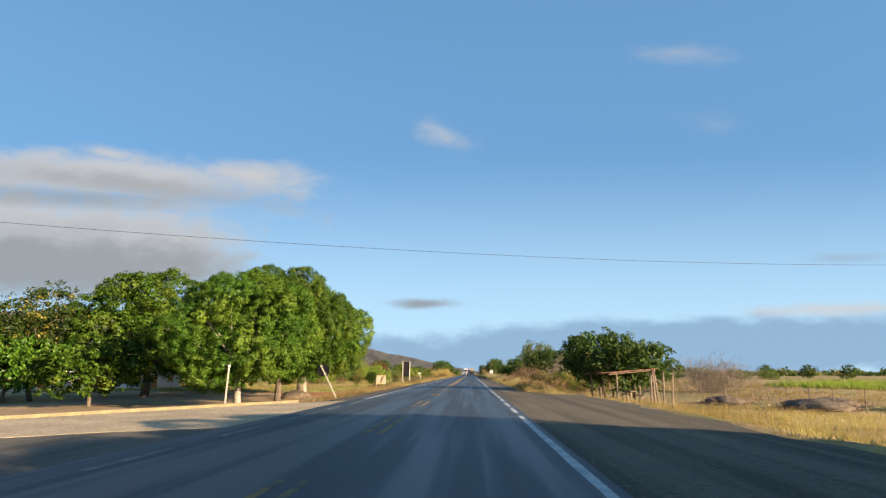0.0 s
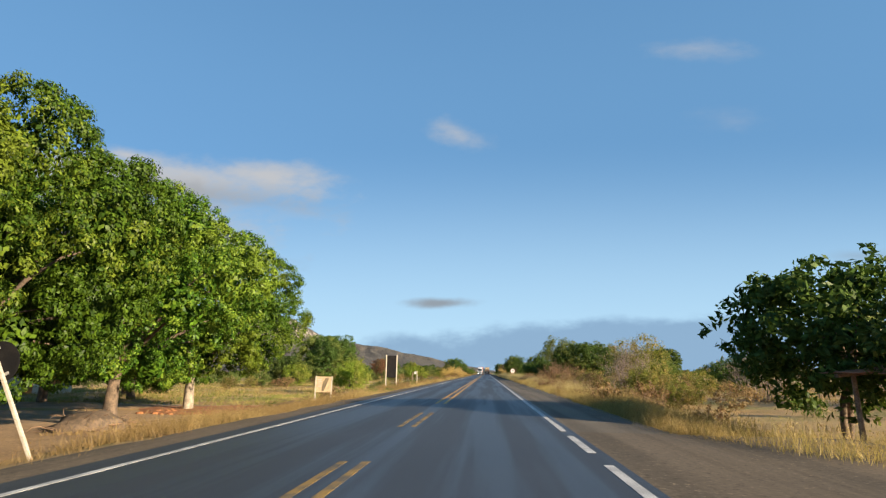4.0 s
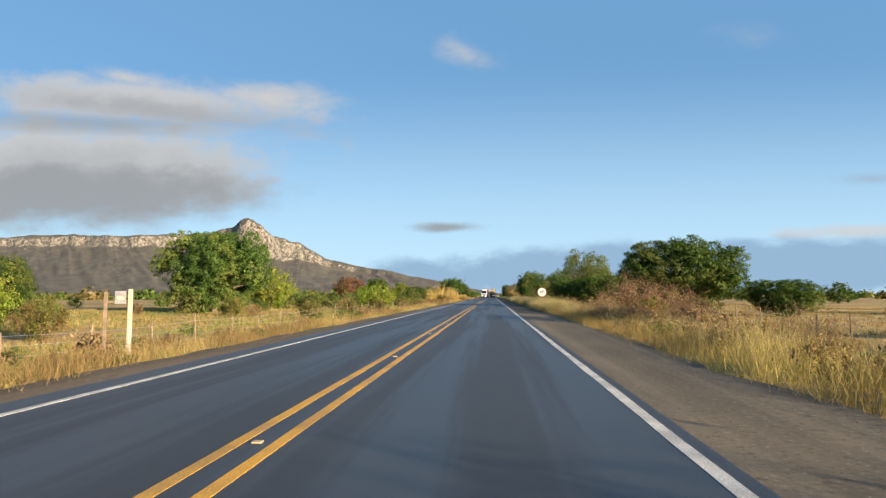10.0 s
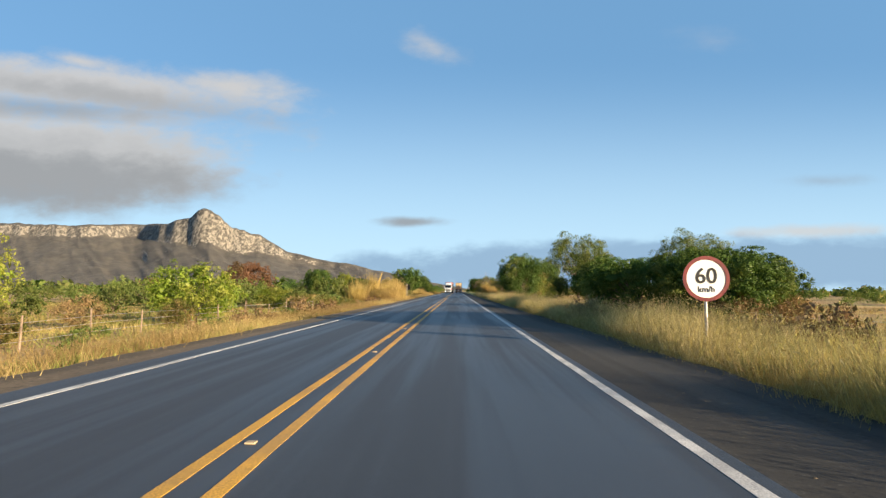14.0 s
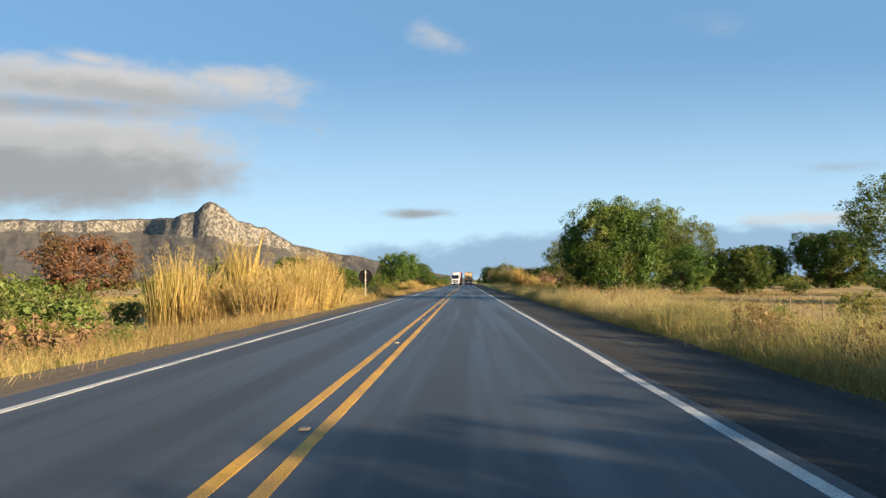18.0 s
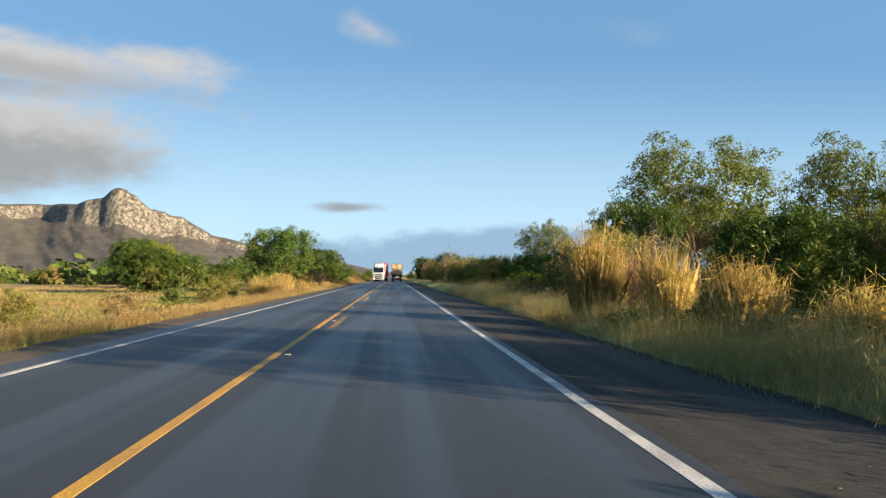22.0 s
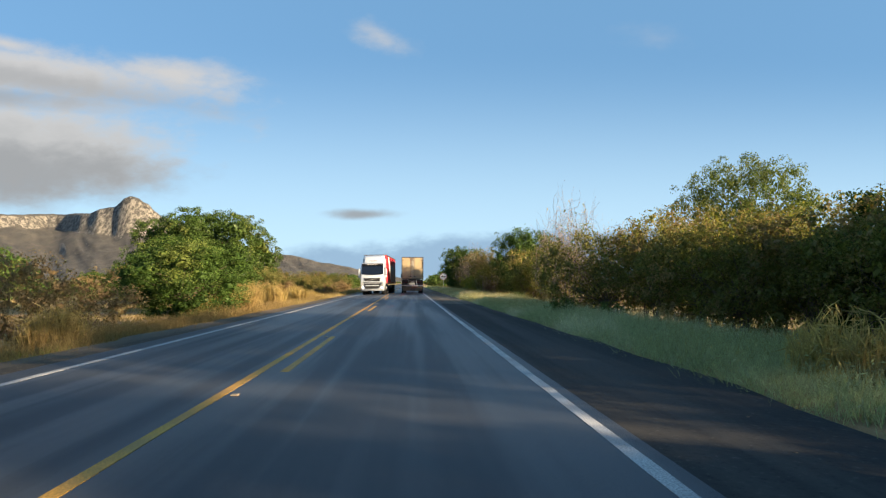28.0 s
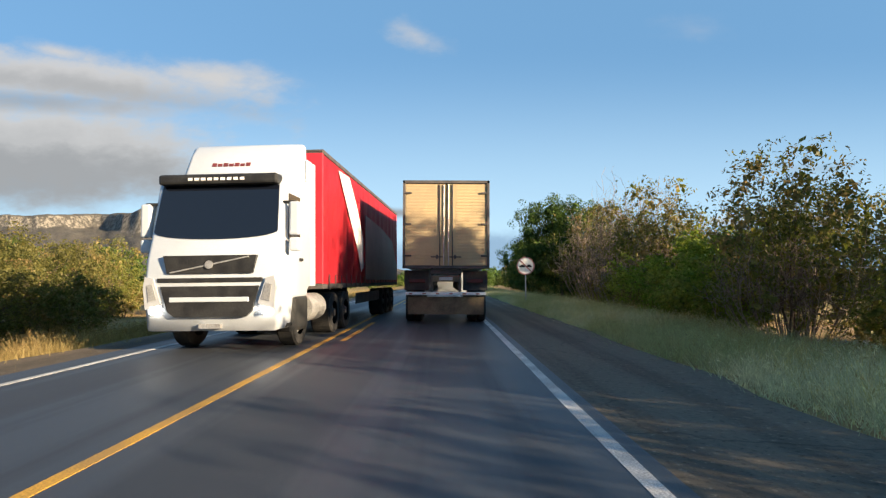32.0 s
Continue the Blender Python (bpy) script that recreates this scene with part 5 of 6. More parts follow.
def disc(bm, r, y0, y1, z, x=0.0, sides=40):
    """A round plate that faces along y."""
    m = Matrix.Translation((x, (y0 + y1) / 2, z)) @ Matrix.Rotation(radians(90), 4, "X")
    bmesh.ops.create_cone(bm, cap_ends=True, segments=sides, radius1=r, radius2=r, depth=abs(y1 - y0), matrix=m)
    return bm


def ring(bm, r0, r1, y0, y1, z, sides=40):
    a = [[bm.verts.new((r * math.sin(2 * math.pi * i / sides), y, z + r * math.cos(2 * math.pi * i / sides))) for i in range(sides)] for r, y in ((r0, y1), (r0, y0), (r1, y0), (r1, y1))]
    for p, q in zip(a, a[1:] + a[:1]):
        for i in range(sides):
            j = (i + 1) % sides
            bm.faces.new((p[i], p[j], q[j], q[i]))
    bmesh.ops.recalc_face_normals(bm, faces=bm.faces)
    return bm


def words(name, text, size, at, mat, parent, label):
    """Raised lettering in the built-in font, facing -y."""
    cu = bpy.data.curves.new(name, "FONT")
    cu.body, cu.size, cu.align_x, cu.align_y, cu.extrude, cu.offset = text, size, "CENTER", "CENTER", 0.003, size * 0.012
    tmp = bpy.data.objects.new("tmp", cu)
    scene.collection.objects.link(tmp)
    bpy.context.view_layer.update()
    me = bpy.data.meshes.new_from_object(tmp.evaluated_get(bpy.context.evaluated_depsgraph_get()))
    bpy.data.objects.remove(tmp)
    ob = link(name, me, mat, parent, label)
    ob.matrix_local = pose(*at, 90, 0, 0)
    return ob


def speed_sign():
    x, y = 7.44, 154.8
    z = lay(x, y)
    t = thing("speed_limit_sign", "round white speed limit sign with faded red rim", "road sign", at=pose(x, y, 0, 0, 0, -3))
    part("post", rod(bmesh.new(), (0, 0.06, z - 0.4), (0, 0.06, 1.75), 0.035, 0.035, 10), M_STEEL, t)
    part("plate", disc(bmesh.new(), 0.52, 0.0, 0.02, 1.57), M_WHITE, t)
    part("rim", ring(bmesh.new(), 0.44, 0.525, -0.012, 0.0, 1.57), M_RED_PAINT, t, "dull red painted rim")
    words("number", "60", 0.50, (0, -0.006, 1.62), M_BLACK, t, "black speed number")
    words("unit_text", "km/h", 0.19, (0, -0.006, 1.32), M_BLACK, t, "small black unit lettering")


def overtaking_sign():
    x, y = 7.1, 402.0
    z = lay(x, y)
    t = thing("no_overtaking_sign", "round white no overtaking sign with red rim", "road sign", at=pose(x, y, 0.55))
    part("post", rod(bmesh.new(), (0, 0.06, z - 0.9), (0, 0.06, 1.75), 0.035, 0.035, 10), M_STEEL, t)
    part("plate", disc(bmesh.new(), 0.52, 0.0, 0.02, 1.55), M_WHITE, t)
    part("rim", ring(bmesh.new(), 0.45, 0.525, -0.012, 0.0, 1.55), M_FADED_RED, t, "sun-faded red rim")
    for cx in (-0.2, 0.2):
        car = boxed((cx - 0.16, -0.01, 1.47), (cx + 0.16, 0.0, 1.56), 0.01)
        block(car, (cx - 0.09, -0.01, 1.55), (cx + 0.09, 0.0, 1.63), 0.01)
        part("car_symbol", car, M_BLACK, t, "black car symbol")
    part("slash", boxed((-0.46, -0.016, -0.035), (0.46, -0.008, 0.035), 0, Matrix.Translation((0, 0, 1.55)) @ Matrix.Rotation(radians(45), 4, "Y")), M_FADED_RED, t, "red diagonal bar")


def round_back_sign(x, y, z_mid, r, lean, label, depth=0.05, turn=0):
    t = thing("road_sign_back", label, "road sign", at=pose(x, y, 0, 0, lean, turn))
    z = lay(x, y)
    part("post", boxed((-0.035, -0.035, z - 0.4), (0.035, 0.035, z_mid + r * 0.9), 0.008), M_POST, t, "pale painted square post")
    part("plate", disc(bmesh.new(), r, depth, depth + 0.015, z_mid), M_SIGNBACK, t, "dark unpainted back of the sign")
    for dz in (-0.3, 0.3):
        part("clamp", boxed((-0.12, 0.025, z_mid + dz - 0.03), (0.12, depth, z_mid + dz + 0.03)), M_STEEL, t)


def plain_posts():
    t = thing("marker_post", "slim white painted marker post", "post", at=pose(-11.75, 33.1, lay(-11.75, 33.1), 0, 2.5, 0))
    part("shaft", boxed((-0.04, -0.04, -0.3), (0.04, 0.04, 2.75), 0.01), M_POST, t)
    part("cap", boxed((-0.046, -0.046, 2.70), (0.046, 0.046, 2.78), 0.01), M_WHITE, t, "white cap")


def board_sign():
    """Small faded board on two legs."""
    x, y = -7.75, 64.8
    z = lay(x, y)
    t = thing("notice_board", "small faded pale notice board on two legs", "sign board", at=pose(x, y, 0, 0, 1.5, 6))
    for dx in (-0.47, 0.47):
        part("leg", boxed((dx - 0.035, -0.035, z - 0.3), (dx + 0.035, 0.035, 1.08), 0.006), M_POST, t)
    part("panel", boxed((-0.44, -0.015, 0.14), (0.44, 0.015, 1.05), 0.006), M_BAY, t, "sun-bleached pale panel")
    part("stain", prism(bmesh.new(), [(-0.12, 0.22), (0.02, 0.2), (0.16, 0.55), (0.30, 0.95), (0.1, 0.98), (-0.05, 0.7)], -0.021, -0.016), M_FLAP, t, "brown weathered stain")
    for i in range(4):
        part("text_bar", boxed((-0.36, -0.02, 0.85 - 0.13 * i), (-0.12, -0.016, 0.90 - 0.13 * i)), M_STEEL, t, "faded unreadable text line")


def big_sign_back():
    """Back of a large road sign on two pale posts."""
    t = thing("direction_sign", "large road sign seen from behind", "road sign", at=pose(-7.78, 90.0, 0, 0, 1.0, 22))
    z = lay(-7.8, 90)
    for dx in (-0.55, 0.55):
        part("post", boxed((dx - 0.055, -0.055, z - 0.4), (dx + 0.055, 0.055, 3.05), 0.01), M_POST, t, "pale timber post")
    part("panel", boxed((-0.52, 0.06, 0.78), (0.62, 0.085, 2.98), 0.006), M_SIGNBACK, t, "black back of the panel")
    for zz in (1.2, 1.9, 2.6):
        part("brace", boxed((-0.55, 0.02, zz - 0.03), (0.6, 0.058, zz + 0.03)), M_SIGNBACK, t)


def distance_marker():
    t = thing("distance_marker", "small kilometre marker plate on two wooden posts", "road sign", at=pose(-6.9, 105.2, 0, 0, 0, 14))
    z = lay(-6.9, 105.2)
    part("post", boxed((-0.045, -0.045, z - 0.3), (0.045, 0.045, 1.45), 0.008), M_POST, t)
    part("post", boxed((-0.60, -0.045, z - 0.3), (-0.53, 0.03, 1.38), 0.008), M_WOOD, t)
    part("plate", boxed((-0.36, -0.02, 1.08), (-0.10, -0.003, 1.40), 0.005), M_STEEL, t, "scratched grey plate")
    part("rail", boxed((-0.56, 0.0, 1.1), (0.0, 0.02, 1.16)), M_WOOD, t)
    part("text_bar", boxed((-0.31, -0.024, 1.18), (-0.15, -0.021, 1.27)), M_POST, t, "pale worn marking")


def bus_shelter():
    t = thing("bus_shelter", "rough timber bus shelter with clay tile roof", "shelter", at=pose(13.2, 44.3, lay(13.2, 44.3), 0, 0, 12) @ Matrix.Scale(0.92, 4))
    for x, y, h in ((-1.5, -2.3, 2.3), (1.5, -2.4, 2.55), (-1.5, 2.2, 2.3), (1.55, 2.2, 2.6), (-1.45, 0.0, 2.3), (1.5, -0.1, 2.55)):
        part("post", rod(bmesh.new(), (x, y, -0.4), (x + random.uniform(-0.08, 0.08), y + random.uniform(-0.06, 0.06), h), 0.085, 0.065, 7), M_WOOD, t)
    slope = Matrix.Rotation(radians(-5), 4, "Y")
    for y in (-2.35, 0, 2.2):
        part("beam", boxed((-1.9, y - 0.05, 2.38), (1.9, y + 0.05, 2.48), 0.01, slope), M_WOOD, t)
    for i in range(9):
        for j in range(11):
            x0, y0 = -1.95 + 0.435 * i, -2.65 + 0.49 * j
            bm = bmesh.new()
            block(bm, (x0, y0, 2.49 + 0.02 * (j % 2)), (x0 + 0.47, y0 + 0.50, 2.52 + 0.02 * (j % 2)), 0.008, slope @ Matrix.Translation((0, 0, random.uniform(-0.01, 0.012))))
            part("roof_tile", bm, M_TILE, t)
    part("bench_seat", boxed((-0.2, -1.9, 0.92), (0.25, 1.9, 1.0), 0.012), M_WOOD, t, "grey weathered plank")
    part("bench_seat", boxed((0.75, -1.8, 0.62), (1.05, 1.8, 0.69), 0.012), M_WOOD, t, "grey weathered plank")
    for y in (-1.5, 1.5):
        part("bench_leg", boxed((-0.08, y - 0.06, -0.3), (0.1, y + 0.06, 0.92), 0.01), M_WOOD, t)
        part("bench_leg", boxed((0.82, y - 0.06, -0.3), (0.98, y + 0.06, 0.62), 0.01), M_WOOD, t)


def loose_posts():
    for x, y, h, l in ((14.9, 40.2, 2.3, 1), (14.3, 39.4, 2.4, -5), (15.7, 41.0, 2.2, 3), (13.7, 39.0, 2.1, 2)):
        t = thing("wooden_post", "leaning rough wooden post beside the bus stop", "post", "posts by the bus stop", at=pose(x, y, lay(x, y), 0, l, 0))
        part("shaft", rod(bmesh.new(), (0, 0, -0.4), (0.05, 0, h), 0.07, 0.055, 7), M_WOOD, t)


def fence(name, pts, label, gap=3.2, h=1.25):
    t = thing(name, label, "fence")
    tops = []
    for (x0, y0), (x1, y1) in zip(pts, pts[1:]):
        n = max(2, int(math.hypot(x1 - x0, y1 - y0) / gap))
        for i in range(n):
            x, y = x0 + (x1 - x0) * i / n + random.uniform(-0.12, 0.12), y0 + (y1 - y0) * i / n
            z = lay(x, y)
            hh = h * random.uniform(0.88, 1.1)
            part("post", rod(bmesh.new(), (x, y, z - 0.3), (x + random.uniform(-0.1, 0.1), y, z + hh), 0.05, 0.04, 6), M_WOOD, t)
            tops.append((x, y, z))
    for k in (0.35, 0.7, 1.02):
        bm = bmesh.new()
        for a, b in zip(tops, tops[1:]):
            rod(bm, (a[0], a[1], a[2] + k), (b[0], b[1], b[2] + k), 0.006, None, 4)
        part("wire", bm, M_STEEL, t)


def overhead_cable():
    a, b = Vector((-46, 13.9, 9.15)), Vector((46, 44.6, 9.35))
    t = thing("power_line", "overhead cable hung between two wooden poles", "power line")
    cu = bpy.data.curves.new("cable", "CURVE")
    cu.dimensions, cu.bevel_depth, cu.bevel_resolution = "3D", 0.010, 1
    sp = cu.splines.new("POLY")
    sp.points.add(40)
    for i, q in enumerate(sp.points):
        q.co = (*(a.lerp(b, i / 40) + Vector((0, 0, -1.8 * (1 - (i / 20 - 1) ** 2)))), 1)
    cu.materials.append(M_CABLE)
    new("cable", cu).parent = t
    for p in (a, b):
        part("pole", rod(bmesh.new(), (p.x, p.y, lay(p.x, p.y) - 0.5), (p.x, p.y, 9.7), 0.14, 0.09, 10), M_WOOD, t, "grey wooden pole")
        part("crossarm", boxed((p.x - 0.05, p.y - 0.8, 9.0), (p.x + 0.05, p.y + 0.8, 9.1), 0.01), M_WOOD, t)


def house(x, y, w, d, h, turn, label):
    t = thing("house", label, "house", "village houses", at=pose(x, y, lay(x, y), 0, 0, turn))
    wall = bmesh.new()
    prism(wall, [(-w / 2, -0.3), (w / 2, -0.3), (w / 2, h), (0, h + 1.1), (-w / 2, h)], -d / 2, d / 2)
    part("wall", wall, M_WALL, t)
    for s in (-1, 1):
        bm = bmesh.new()
        prism(bm, [(0, h + 1.12), (s * (w / 2 + 0.45), h - 0.10), (s * (w / 2 + 0.45), h + 0.0), (0, h + 1.24)], -d / 2 - 0.35, d / 2 + 0.35)
        part("roof", bm, M_TILE, t)
    door = part("door", boxed((-0.45, -d / 2 - 0.05, 0), (0.45, -d / 2 + 0.02, 2.05), 0.01), M_DOOR, t, "orange-brown wooden door")
    part("frame", boxed((-0.55, -d / 2 - 0.03, 0.0), (-0.455, -d / 2 + 0.01, 2.15)), M_WOOD, door)
    for cx in (-w * 0.3, w * 0.3):
        win = part("window", boxed((cx - 0.5, -d / 2 - 0.04, 0.95), (cx + 0.5, -d / 2 + 0.02, 1.95), 0.01), M_DOOR, t, "closed wooden shutters")
        part("sill", boxed((cx - 0.58, -d / 2 - 0.1, 0.88), (cx + 0.58, -d / 2 + 0.0, 0.94)), M_WALL, win)


def brush_pile(x, y, w, h, label):
    t = thing("brush_pile", label, "brush pile", "brush piles", at=pose(x, y, lay(x, y), 0, 0, random.uniform(0, 360)))
    vs, fs = [], []
    for _ in range(170):
        a, d = rng.uniform(0, 6.28), math.sqrt(rng.random())
        p = np.array((w * d * math.cos(a) / 2, w * d * math.sin(a) / 2, h * (1 - d) * rng.random()))
        q = p + unit(1)[0] * (1, 1, 0.35) * rng.uniform(0.5, 1.3)
        q[2] = abs(q[2])
        tube(vs, fs, p, q, 0.02, 0.008, rng.normal(0, 0.08, 3), 3, 4)
    link("deadwood", fast_mesh("deadwood", np.array(vs), np.array(fs)), M_TWIG, t)
    bm = bmesh.new()
    bmesh.ops.create_icosphere(bm, subdivisions=3, radius=1)
    for v in bm.verts:
        k = 1 + 0.3 * noise.noise(v.co * 2.5)
        v.co = Vector((v.co.x * w * 0.42 * k, v.co.y * w * 0.42 * k, max(-0.1, v.co.z * h * 0.6 * k)))
    part("earth_mound", bm, M_BARK, t, "earth and dead leaves", True)


def stones(name, n, x0, x1, y0, y1, s0, s1, mat, label, category):
    """Loose stones strewn on the land, joined."""
    vs, fs = [], []
    base = bmesh.new()
    bmesh.ops.create_icosphere(base, subdivisions=1, radius=1)
    bv = np.array([v.co for v in base.verts])
    bf = np.array([[v.index for v in f.verts] for f in base.faces])
    base.free()
    for i in range(n):
        x, y, s = rng.uniform(x0, x1), rng.uniform(y0, y1), rng.uniform(s0, s1)
        z = lay(x, y) if (x > 6.3 + 3.4 * (y < 44) or x < -4.6) else 0.06 - 0.03 * x
        vs.append(bv * rng.uniform(0.6, 1.2, (len(bv), 1)) * s * (1.2, 0.9, 0.55) + (x, y, z + s * 0.2))
        fs.append(bf + i * len(bv))
    tagged(link(name, fast_mesh(name, np.concatenate(vs), np.concatenate(fs)), mat), label, category, kind="stuff")


# ---- vehicles ----


def wheel(parent, x, y, z, r, w, hub_mat):
    """Tyre with rounded shoulders, dished rim and nuts; axle along x."""
    out = 1 if x > 0 else -1
    prof = [(r * 0.58, -w / 2), (r * 0.93, -w / 2), (r, -w / 2 + 0.04), (r, w / 2 - 0.04), (r * 0.93, w / 2), (r * 0.58, w / 2)]
    bm = bmesh.new()
    n = 28
    rows = [[bm.verts.new((x + q, y + p * math.cos(2 * math.pi * i / n), z + p * math.sin(2 * math.pi * i / n))) for i in range(n)] for p, q in prof]
    for a, b in zip(rows, rows[1:]):
        for i in range(n):
            bm.faces.new((a[i], a[(i + 1) % n], b[(i + 1) % n], b[i]))
    bmesh.ops.recalc_face_normals(bm, faces=bm.faces)
    hub = part("wheel", bm, M_RUBBER, parent)
    bm = bmesh.new()
    rod(bm, (x - w * 0.35, y, z), (x + out * w * 0.3, y, z), r * 0.58, r * 0.5, 24)
    rod(bm, (x + out * w * 0.3, y, z), (x + out * w * 0.5, y, z), r * 0.25, r * 0.18, 16)
    part("rim", bm, hub_mat, hub, "dull steel rim")


def box_truck():
    """Tall rigid box lorry seen from behind: ribbed doors, lock rods, bumper and flap."""
    y0 = 385.8
    t = thing("box_truck", "box lorry with dusty ribbed rear doors, driving ahead", "truck", at=pose(2.42, y0, -0.03, 0, 0.6, 0))
    w, zb, zt, ln = 1.30, 1.70, 4.32, 10.5
    part("cargo_box", boxed((-w + 0.02, 0.10, zb), (w - 0.02, ln, zt - 0.02), 0.02), M_ALU, t)
    bm = bmesh.new()
    for a, b in (((-w, 0, zb), (-w + 0.075, 0.12, zt)), ((w - 0.075, 0, zb), (w, 0.12, zt)), ((-w, 0, zt - 0.09), (w, 0.12, zt)), ((-w, 0, zb - 0.03), (w, 0.12, zb + 0.06))):
        block(bm, a, b, 0.01)
    part("door_frame", bm, M_FRAME, t, "dark steel door frame")
    for s in (-1, 1):
        x0, x1 = sorted((s * 0.03, s * (w - 0.08)))
        bm = bmesh.new()
        n = 26
        dz = (zt - 0.10 - zb - 0.07) / n
        block(bm, (x0, 0.05, zb + 0.07), (x1, 0.10, zt - 0.10))
        door = part("rear_door", bm, M_ALU, t, "ribbed pale aluminium door")
        for i in range(n):
            part("rib", boxed((x0 + (0.26 if s > 0 else 0.03), 0.043, zb + 0.075 + dz * i), (x1 - (0.03 if s > 0 else 0.26), 0.052, zb + 0.06 + dz * (i + 0.78)), 0.006), M_ALU, door)
        for xr in (0.07, 0.19):
            part("lock_rod", rod(bmesh.new(), (s * xr, 0.02, zb + 0.05), (s * xr, 0.02, zt - 0.12), 0.017, None, 8), M_STEEL if xr < 0.1 else M_FRAME, door)
        part("handle", boxed((min(s * 0.1, s * 0.46), -0.005, zb + 0.30), (max(s * 0.1, s * 0.46), 0.02, zb + 0.335), 0.006), M_FRAME, door)
        part("catch", boxed((min(s * 0.24, s * 0.30), -0.012, zb + 0.26), (max(s * 0.24, s * 0.30), 0.03, zb + 0.38), 0.006), M_FRAME, door)
        for zz in (zb + 0.35, zb + 1.3, zt - 0.38):
            part("hinge", boxed((min(s * (w - 0.26), s * w), -0.012, zz - 0.025), (max(s * (w - 0.26), s * w), 0.04, zz + 0.025), 0.006), M_FRAME, door)
    for s in (-1, 1):
        part("chassis_rail", boxed((s * 0.42 - 0.05, 0.3, 1.0), (s * 0.42 + 0.05, ln - 0.2, 1.35)), M_CHASSIS, t)
        part("support_bar", boxed((s * 0.42 - 0.035, 0.16, 0.9), (s * 0.42 + 0.035, 0.24, zb - 0.03), 0.006), M_FRAME, t)
        part("lamp_cluster", boxed((min(s * 0.62, s * 1.12), 0.22, 1.25), (max(s * 0.62, s * 1.12), 0.30, 1.36), 0.01), M_TAIL, t, "dusty red tail lamps")
        part("mudguard", boxed((min(s * 0.52, s * 1.26), 0.32, 1.02), (max(s * 0.52, s * 1.26), 0.36, 1.62), 0.006), M_CHASSIS, t)
    part("cross_beam", boxed((-0.46, 0.12, 1.50), (0.46, 0.24, 1.66), 0.01), M_FRAME, t)
    plate = part("plate_holder", boxed((-0.40, 0.10, 1.28), (0.40, 0.13, 1.46), 0.006), M_FLAP, t)
    part("plate_bar", boxed((-0.2, 0.085, 1.32), (0.2, 0.098, 1.42)), M_STEEL, plate, "grey number plate bar")
    bar = part("bumper", boxed((-1.2, 0.02, 0.88), (1.2, 0.14, 0.97), 0.015), M_WHITE, t, "dusty white under-run bar")
    for i in range(6):
        part("reflector", boxed((-1.1 + 0.4 * i, 0.012, 0.90), (-1.0 + 0.4 * i, 0.019, 0.945)), M_FADED_RED, bar, "faded red stripe")
    part("rear_flap", boxed((-1.14, 0.16, 0.30), (1.14, 0.185, 0.83), 0.006), M_FLAP, t, "wide dusty rubber flap")
    for yw in (1.6, 2.9):
        for s in (-1, 1):
            for k in (0.86, 1.14):
                wheel(t, s * k, yw, 0.53, 0.52, 0.25, M_CHASSIS)
        part("axle", rod(bmesh.new(), (-1.0, yw, 0.53), (1.0, yw, 0.53), 0.09, None, 10), M_CHASSIS, t)
    cab = part("cab", boxed((-1.24, ln + 0.3, 0.7), (1.24, ln + 2.4, 3.1), 0.18), M_CAB, t, "white cab")
    for s in (-1, 1):
        wheel(t, s * 1.05, ln + 1.3, 0.53, 0.52, 0.30, M_STEEL)
        part("mirror", boxed((s * 1.45 - 0.1, ln + 2.0, 2.0), (s * 1.45 + 0.1, ln + 2.1, 2.5), 0.03), M_BLACK, cab)


